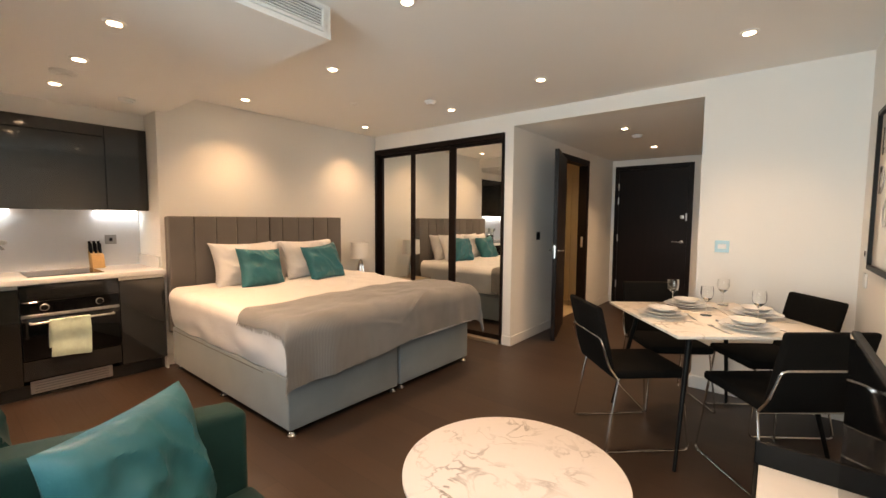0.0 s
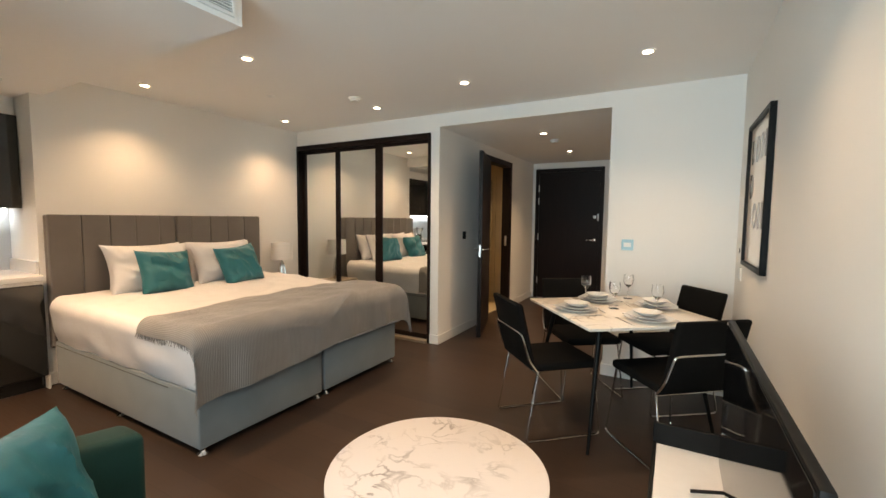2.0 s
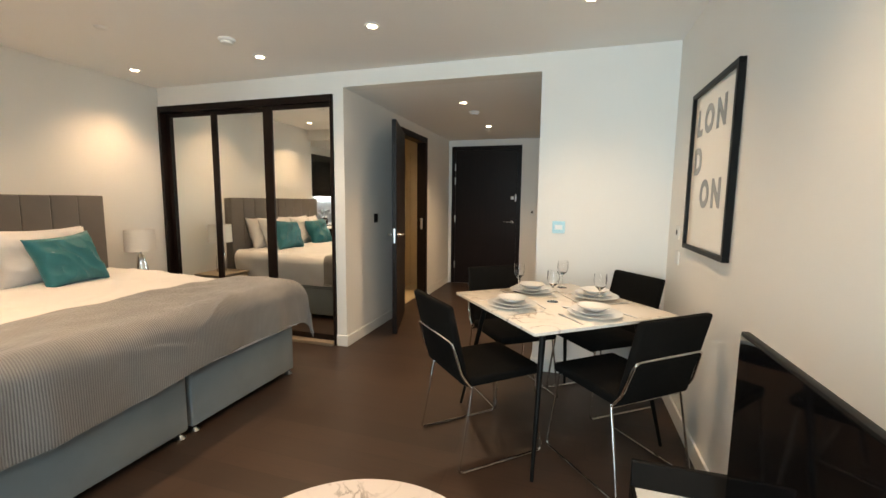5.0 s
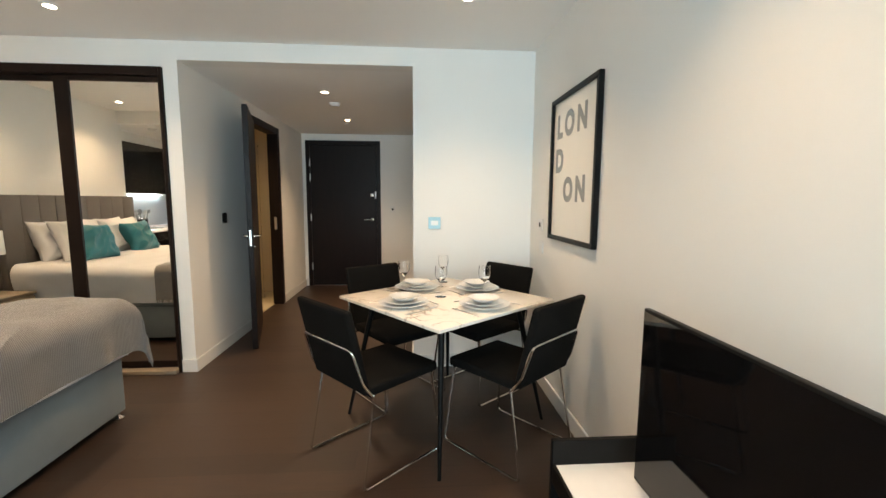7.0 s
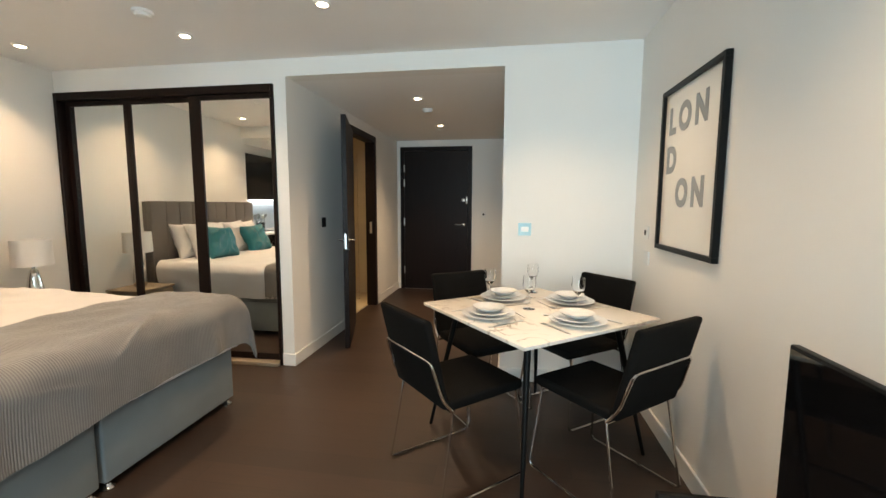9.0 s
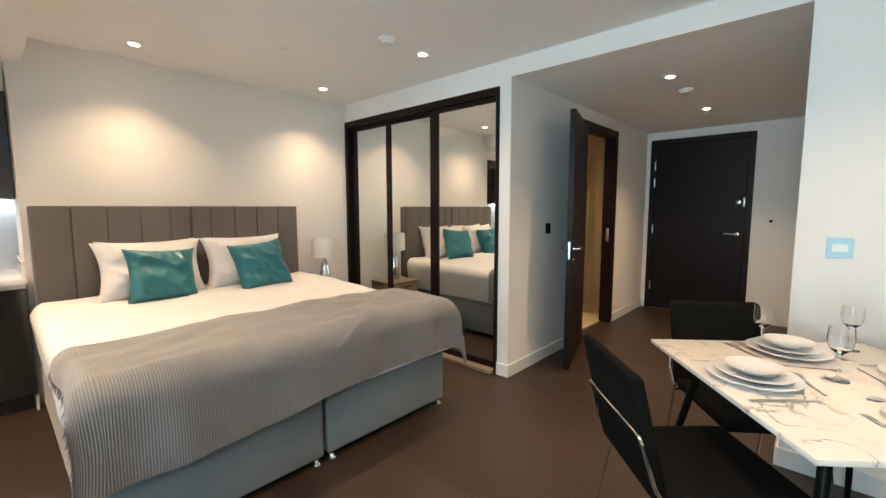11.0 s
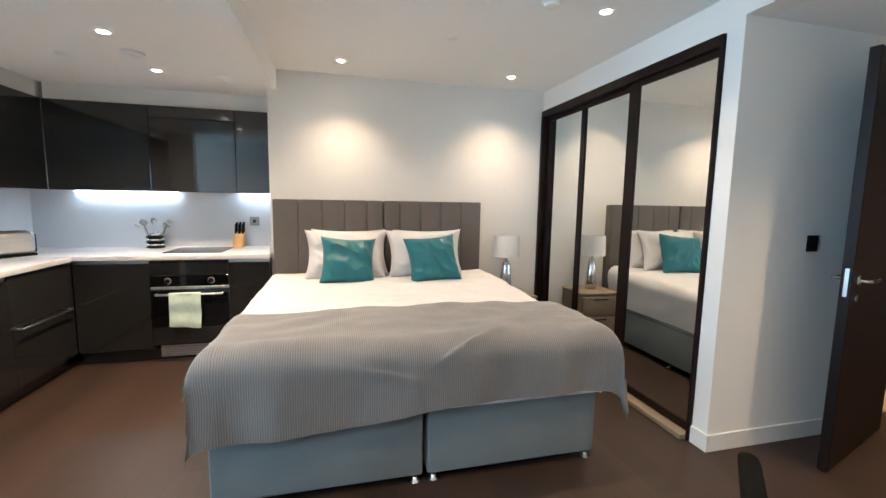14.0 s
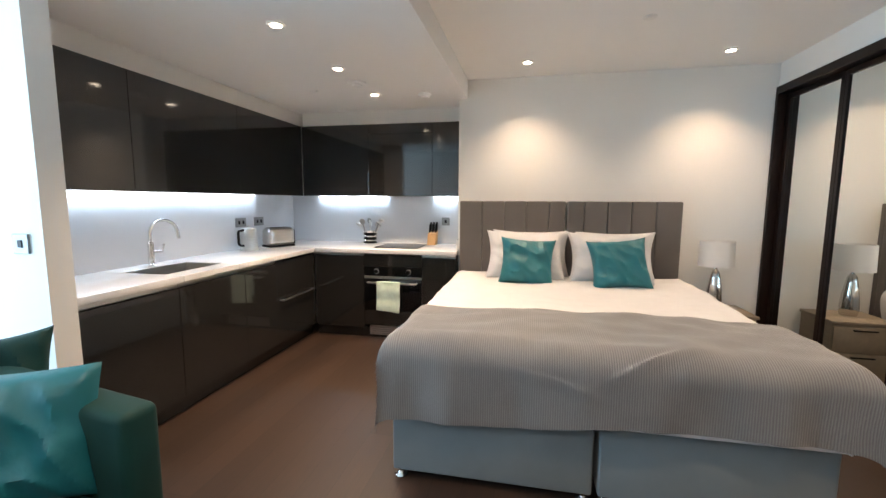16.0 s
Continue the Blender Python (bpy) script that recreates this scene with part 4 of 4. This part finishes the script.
# ---- ceiling fixtures ----
for x, y, z in ALL_SPOTS:
    dl = thing("downlight", (x, y, z - 0.008), "small round recessed downlight, lit warm white", "downlight", "ceiling downlights")
    part("bezel", lathe([(0.03, 0.002), (0.03, 0.0), (0.044, 0.0), (0.047, 0.004), (0.047, 0.008)], x, y, z - 0.008, 28), TRIM, dl, "white round bezel")
    part("lens", lathe([(0.0005, 0.0), (0.03, 0.0), (0.03, 0.003)], x, y, z - 0.0095, 24), BULB, dl, "glowing lens")


def disc(name, x, y, z, r, h, label, cat):
    d = thing(name, (x, y, z - h), label, cat)
    part("base", lathe([(r * 0.9, h * 0.5), (r, h * 0.6), (r, h)], x, y, z - h, 28), WPLAST, d)
    part("cap", lathe([(r * 0.5, 0), (r * 0.72, h * 0.12), (r * 0.76, h * 0.5)], x, y, z - h, 28), WPLAST, d)


disc("smoke_alarm", -2.44, 3.115, CEIL, 0.055, 0.035, "white round smoke alarm on the ceiling", "smoke alarm")
disc("smoke_alarm", -3.9, 1.17, KCEIL, 0.055, 0.035, "white round heat alarm over the kitchen", "smoke alarm")
disc("smoke_alarm", -1.17, 5.2, HCEIL, 0.055, 0.035, "white round smoke alarm in the hall", "smoke alarm")
disc("sprinkler_cap", -3.076, 2.736, CEIL, 0.04, 0.012, "flat white sprinkler cover in the ceiling", "sprinkler")
disc("sprinkler_cap", -3.63, 0.276, KCEIL, 0.04, 0.012, "flat white sprinkler cover over the kitchen", "sprinkler")
disc("sprinkler_cap", -1.25, 6.35, HCEIL, 0.035, 0.01, "flat white sprinkler cover in the hall", "sprinkler")
vt = thing("extract_vent", (-3.47, 0.735, KCEIL - 0.02), "round white extract vent in the kitchen ceiling", "vent")
part("rim", lathe([(0.05, 0.0), (0.07, 0.006), (0.072, 0.02)], -3.47, 0.735, KCEIL - 0.02, 28), WPLAST, vt)
part("core", lathe([(0.001, 0), (0.036, 0.002), (0.04, 0.012)], -3.47, 0.735, KCEIL - 0.032, 24), WPLAST, vt)
gr = thing("air_grille", (-1.725, 0.95, 2.29), "white slatted air conditioning grille on the ceiling drop", "air vent")
G0, G1, GZ0, GZ1 = 0.5, 1.46, 2.285, 2.405
bm = bmesh.new()
for q in ((G0, G1, GZ0, GZ0 + 0.015), (G0, G1, GZ1 - 0.015, GZ1), (G0, G0 + 0.015, GZ0 + 0.015, GZ1 - 0.015), (G1 - 0.015, G1, GZ0 + 0.015, GZ1 - 0.015)):
    bm_box(bm, -1.734, -1.72, *q, 0.001, 1)
part("frame", bm, WPLAST, gr)
part("backing", box(-1.7345, -1.733, G0 + 0.015, G1 - 0.015, GZ0 + 0.015, GZ1 - 0.015), CARCASS, gr)
for k in range(6):
    z = GZ0 + 0.021 + k * 0.0135
    part("slat", box(-1.732, -1.722, G0 + 0.015, G1 - 0.015, z, z + 0.006), WPLAST, gr)

# ---- picture ----
pc = thing("framed_print", (EX, 3.126, 1.075), "black framed cream print with grey block letters spelling London", "picture")
P0, P1, Q0, Q1 = 2.766, 3.455, 1.077, 1.942
bm = bmesh.new()
for q in ((P0, P1, Q0, Q0 + 0.025), (P0, P1, Q1 - 0.025, Q1), (P0, P0 + 0.025, Q0 + 0.025, Q1 - 0.025), (P1 - 0.025, P1, Q0 + 0.025, Q1 - 0.025)):
    bm_box(bm, EX - 0.03, EX - 0.001, *q, 0.002, 1)
part("frame", bm, BLACKM, pc)
part("print", box(EX - 0.012, EX - 0.002, P0 + 0.025, P1 - 0.025, Q0 + 0.025, Q1 - 0.025), PAPER, pc)
for ch, y, z in (("L", 3.33, 1.705), ("O", 3.175, 1.705), ("N", 2.99, 1.705), ("D", 3.32, 1.5), ("O", 3.165, 1.322), ("N", 2.984, 1.322)):
    cu = bpy.data.curves.new("letter", "FONT")
    cu.body, cu.size, cu.align_x, cu.extrude, cu.offset = ch, 0.185, "CENTER", 0.0006, 0.009
    tmp = new("letter_text", cu)
    me = bpy.data.meshes.new_from_object(tmp.evaluated_get(bpy.context.evaluated_depsgraph_get()))
    bpy.data.objects.remove(tmp)
    bm = bmesh.new()
    bm.from_mesh(me)
    bmesh.ops.transform(bm, matrix=pose(EX - 0.0135, y, z, 90, 0, -90) @ Matrix.Diagonal((0.95, 1, 1, 1)), verts=bm.verts)
    part("letter", bm, INK, pc)

# ---- television and stand ----
st = thing("tv_stand", (0.31, 1.33, 0), "low black television stand with a glossy white top", "tv stand")
T0, T1, TX0, TX1, TZ = 0.62, 2.06, 0.09, 0.52, 0.44
part("top_panel", box(TX0 + 0.014, TX1, T0 + 0.02, T1 - 0.02, TZ - 0.03, TZ, 0.002, 1), QUARTZ, st, "glossy white top")
for y in (T0, T1 - 0.02):
    part("end_panel", box(TX0, TX1, y, y + 0.02, 0, TZ + 0.085, 0.003, 1), BLACKM, st)
part("back_panel", box(TX1 - 0.015, TX1, T0 + 0.02, T1 - 0.02, 0.06, TZ - 0.03), BLACKM, st)
part("front_rail", box(TX0, TX0 + 0.013, T0 + 0.02, T1 - 0.02, TZ - 0.06, TZ + 0.004, 0.002, 1), BLACKM, st)
part("shelf", box(TX0 + 0.01, TX1 - 0.02, T0 + 0.02, T1 - 0.02, 0.06, 0.085, 0.002, 1), BLACKM, st)
tv = thing("television", (0.32, 1.4, TZ), "black flat-screen television, switched off, on the stand", "television")
V0, V1, VZ0, VZ1, VX = 0.86, 1.925, 0.465, 1.006, 0.305
part("housing", box(VX + 0.004, VX + 0.024, V0, V1, VZ0, VZ1, 0.004, 2), BLACKM, tv)
part("rear_bulge", box(VX + 0.024, VX + 0.065, V0 + 0.15, V1 - 0.15, VZ0 + 0.03, VZ1 - 0.22, 0.012, 2), BLACKM, tv)
part("screen", box(VX + 0.001, VX + 0.0045, V0 + 0.008, V1 - 0.008, VZ0 + 0.016, VZ1 - 0.008), BLACKGL, tv, "glossy black screen")
for y in (V0 + 0.18, V1 - 0.18):
    part("foot", tube([(VX - 0.09, y, TZ + 0.006), (VX + 0.02, y, VZ0 + 0.01), (VX + 0.14, y, TZ + 0.006)], 0.006), BLACKM, tv)

# ---- dining table and chairs ----
TC, TROT, TH = Vector((-0.186, 3.18, 0)), 38.5, 0.747
dt = thing("dining_table", (0, 0, 0), "square dining table with a white marble top and black legs", "table")
part("tabletop", box(-0.45, 0.45, -0.45, 0.45, TH - 0.018, TH, 0.004, 2), MARBLE_T, dt, "veined white marble top")
for sx in (-1, 1):
    part("apron", box(sx * 0.3 - 0.012, sx * 0.3 + 0.012, -0.288, 0.288, TH - 0.055, TH - 0.0185), BLACKM, dt)
    part("apron", box(-0.288, 0.288, sx * 0.3 - 0.012, sx * 0.3 + 0.012, TH - 0.055, TH - 0.0185), BLACKM, dt)
    for sy in (-1, 1):
        bm = tube([(sx * 0.418, sy * 0.418, 0), (sx * 0.3, sy * 0.3, TH - 0.02)], 0.017, 12)
        for v in bm.verts:
            if v.co.z < 0.1:
                c = Vector((sx * 0.418, sy * 0.418, 0))
                v.co = c + (v.co - c) * 0.55
        part("leg", bm, BLACKM, dt, "slim tapered black leg")
dt.matrix_basis = pose(*TC, 0, 0, TROT)


def dining_chair():
    """Chair that faces +x, origin on the floor under the seat."""
    c = thing("dining_chair", (0, 0, 0), "charcoal fabric dining chair on a chrome sled frame", "chair", "chairs round the table")
    bm = box(-0.2, 0.24, -0.21, 0.21, 0.425, 0.475, 0.016, 3)
    part("seat", bm, CHARF, c)
    bm = box(-0.235, -0.195, -0.215, 0.215, 0.44, 0.848, 0.016, 3)
    for v in bm.verts:
        v.co.x -= 0.24 * (v.co.z - 0.44)
        v.co.x += 0.1 * v.co.y * v.co.y
    part("backrest", bm, CHARF, c)

    def bx(z):
        return -0.243 - 0.24 * (z - 0.44)

    hoop = [(-0.19, -0.222, 0.43), (bx(0.5) + 0.014, -0.221, 0.5), (bx(0.655) + 0.004, -0.206, 0.665), (bx(0.665) + 0.004, 0.206, 0.665), (bx(0.5) + 0.014, 0.221, 0.5), (-0.19, 0.222, 0.43)]
    part("back_hoop", tube(rounded(hoop, 0.03), 0.0065), CHROME, c, "chrome hoop round the backrest")
    for s in (-1, 1):
        y, yo = s * 0.222, s * 0.235
        pts = [(-0.185, y, 0.44), (-0.262, yo, 0.009), (0.24, yo, 0.009), (0.2, s * 0.2, 0.425)]
        part("sled_leg", tube(rounded(pts, 0.03), 0.0065), CHROME, c, "chrome tube sled leg")
    part("front_bar", tube([(0.2, -0.2, 0.42), (0.2, 0.2, 0.42)], 0.0065), CHROME, c)
    part("rear_bar", tube([(-0.186, -0.22, 0.42), (-0.186, 0.22, 0.42)], 0.0065), CHROME, c)
    return c


chair = dining_chair()
chair.matrix_basis = pose(-0.563, 2.872, 0, 0, 0, 42.5)
for x, y, r in ((0.132, 2.892, 130), (-0.49, 3.546, -53.5), (0.09, 3.6, 217)):
    copy_thing(chair, pose(x, y, 0, 0, 0, r))

# ---- table setting ----
plate_bm = lathe([(0.001, 0.0), (0.075, 0.0), (0.08, 0.004), (0.137, 0.018), (0.139, 0.02), (0.136, 0.021), (0.078, 0.008), (0.001, 0.007)], n=40)
DINNER = mesh_of("dinner_plate", plate_bm, CHINA)
SIDE = mesh_of("side_plate", lathe([(0.001, 0.0), (0.06, 0.0), (0.064, 0.004), (0.11, 0.017), (0.112, 0.019), (0.109, 0.02), (0.062, 0.008), (0.001, 0.007)], n=40), CHINA)
BOWL = mesh_of("bowl", lathe([(0.001, 0.0), (0.04, 0.0), (0.055, 0.005), (0.083, 0.023), (0.085, 0.025), (0.082, 0.025), (0.053, 0.01), (0.001, 0.006)], n=40), CHINA)
WINE = mesh_of("wine_glass", lathe([(0.001, 0.0), (0.033, 0.001), (0.032, 0.004), (0.006, 0.008), (0.0035, 0.02), (0.0035, 0.085), (0.01, 0.093), (0.03, 0.112), (0.037, 0.14), (0.034, 0.185), (0.0325, 0.185), (0.0355, 0.14), (0.029, 0.114), (0.009, 0.097), (0.001, 0.095)], n=28), CLEAR)


def knife_mesh():
    bm = box(-0.008, 0.008, -0.1, 0.01, 0, 0.004, 0.0015, 1)
    bm_box(bm, -0.009, 0.007, 0.012, 0.12, 0.0005, 0.002, 0.0006, 1)
    return mesh_of("table_knife", bm, STEEL)


def fork_mesh():
    bm = box(-0.006, 0.006, -0.1, 0.03, 0, 0.003, 0.001, 1)
    bm_box(bm, -0.011, 0.011, 0.031, 0.06, 0.001, 0.003, 0.001, 1)
    for k in (-0.009, -0.003, 0.003, 0.009):
        bm_box(bm, k - 0.0013, k + 0.0013, 0.06, 0.1, 0.001, 0.003)
    return mesh_of("table_fork", bm, STEEL)


def spoon_mesh():
    bm = box(-0.005, 0.005, -0.1, 0.04, 0, 0.003, 0.001, 1)
    q = lathe([(0.001, 0), (0.012, 0.001), (0.017, 0.005), (0.015, 0.005), (0.001, 0.003)], 0, 0, 0, 18)
    for v in q.verts:
        v.co.y = v.co.y * 1.5 + 0.06
    me = bpy.data.meshes.new("tmp")
    q.to_mesh(me)
    q.free()
    bm.from_mesh(me)
    return mesh_of("table_spoon", bm, STEEL)


KNIFE, FORK, SPOON = knife_mesh(), fork_mesh(), spoon_mesh()


def lay(name, me, m, label, category, group):
    ob = new(name, me)
    ob.matrix_basis = m
    return tagged(ob, label, category, group)


TT = pose(TC.x, TC.y, TH, 0, 0, TROT)
for px, py, r, slide in ((-0.295, 0.015, -90, 0.01), (0.015, -0.3, 0, -0.015), (0.02, 0.295, 180, 0.0), (0.3, 0.02, 90, 0.012)):
    m = TT @ pose(px, py, 0.0006, 0, 0, r)
    lay("dinner_plate", DINNER, m, "white china dinner plate laid on the table", "plate", "table settings")
    lay("side_plate", SIDE, m @ pose(slide, 0, 0.0155), "white china side plate stacked on a dinner plate", "plate", "table settings")
    lay("bowl", BOWL, m @ pose(slide * 0.5, 0, 0.03), "white china bowl stacked on plates", "bowl", "table settings")
    lay("table_knife", KNIFE, m @ pose(0.165, -0.02, 0, 0, 0, 4), "steel table knife beside a plate", "cutlery", "cutlery")
    lay("table_fork", FORK, m @ pose(-0.165, -0.02, 0, 0, 0, -3), "steel table fork beside a plate", "cutlery", "cutlery")
    lay("table_spoon", SPOON, m @ pose(0.02, 0.165, 0, 0, 0, 78), "steel spoon laid across above a plate", "cutlery", "cutlery")
for x, y in ((-0.435, 3.4), (-0.21, 3.19), (-0.165, 3.64), (0.05, 3.19)):
    lay("wine_glass", WINE, pose(x, y, TH + 0.0006), "clear stemmed wine glass on the table", "glass", "glasses")

# ---- coffee table ----
CX, CY, CR, CZ = -0.6, 1.455, 0.405, 0.425
ct = thing("coffee_table", (CX, CY, 0), "round coffee table with a pale marble top on black legs", "table")
part("tabletop", lathe([(CR - 0.01, 0), (CR, 0.004), (CR, 0.016), (CR - 0.006, 0.02)], CX, CY, CZ - 0.02, 72), MARBLE_C, ct, "round pale veined marble top")
part("ring", tube([(CX + 0.36 * math.cos(a), CY + 0.36 * math.sin(a), CZ - 0.03) for a in [k * math.tau / 40 for k in range(40)]], 0.009, 8, True), BLACKM, ct)
for k in range(3):
    a = math.radians(200 + k * 120)
    part("leg", tube([(CX + 0.36 * math.cos(a), CY + 0.36 * math.sin(a), CZ - 0.03), (CX + 0.4 * math.cos(a), CY + 0.4 * math.sin(a), 0)], 0.011, 10), BLACKM, ct)

# ---- sofa ----
sf = thing("armchair", (-0.94, 0.4, 0), "wide emerald green velvet armchair with slim arms", "armchair")
SX0, SX1, SY0, SY1 = -1.465, -0.42, -0.08, 0.835
part("base", box(SX0 + 0.14, SX1 - 0.14, SY0 + 0.2, SY1 - 0.02, 0.12, 0.3, 0.02, 3), GREENV, sf)
for a, b in ((SX0 + 0.145, SX1 - 0.145),):
    part("seat_cushion", box(a, b, SY0 + 0.2, SY1, 0.302, 0.39, 0.03, 4), GREENV, sf)
for a in (SX0, SX1 - 0.14):
    bm = box(a, a + 0.14, SY0 + 0.05, SY1, 0.1, 0.655, 0.03, 4)
    for v in bm.verts:
        if v.co.z > 0.5:
            v.co.z += 0.12 * (SY1 - v.co.y) / (SY1 - SY0)
    part("arm", bm, GREENV, sf)
bm = box(SX0 + 0.005, SX1 - 0.005, SY0, SY0 + 0.2, 0.1, 0.8, 0.035, 4)
for v in bm.verts:
    v.co.y -= 0.12 * max(0, v.co.z - 0.3)
part("backrest", bm, GREENV, sf)
for x in (SX0 + 0.08, SX1 - 0.08):
    for y in (SY0 + 0.08, SY1 - 0.08):
        part("leg", lathe([(0.014, 0), (0.02, 0.12)], x, y, 0, 14), BLACKM, sf)
place_cushion("scatter_cushion", 0.46, 0.42, 0.16, 31, pose(-1.2, 0.52, 0.39, -17, 0, 122), TEAL, "bright teal velvet cushion leaning on the armchair arm", "cushion", "cushions on the armchair", 0.05)
place_cushion("scatter_cushion", 0.42, 0.47, 0.15, 35, pose(-1.35, 0.18, 0.39, -14, 0, 140), GREENV, "dark green velvet cushion leaning on the armchair back", "cushion", "cushions on the armchair")
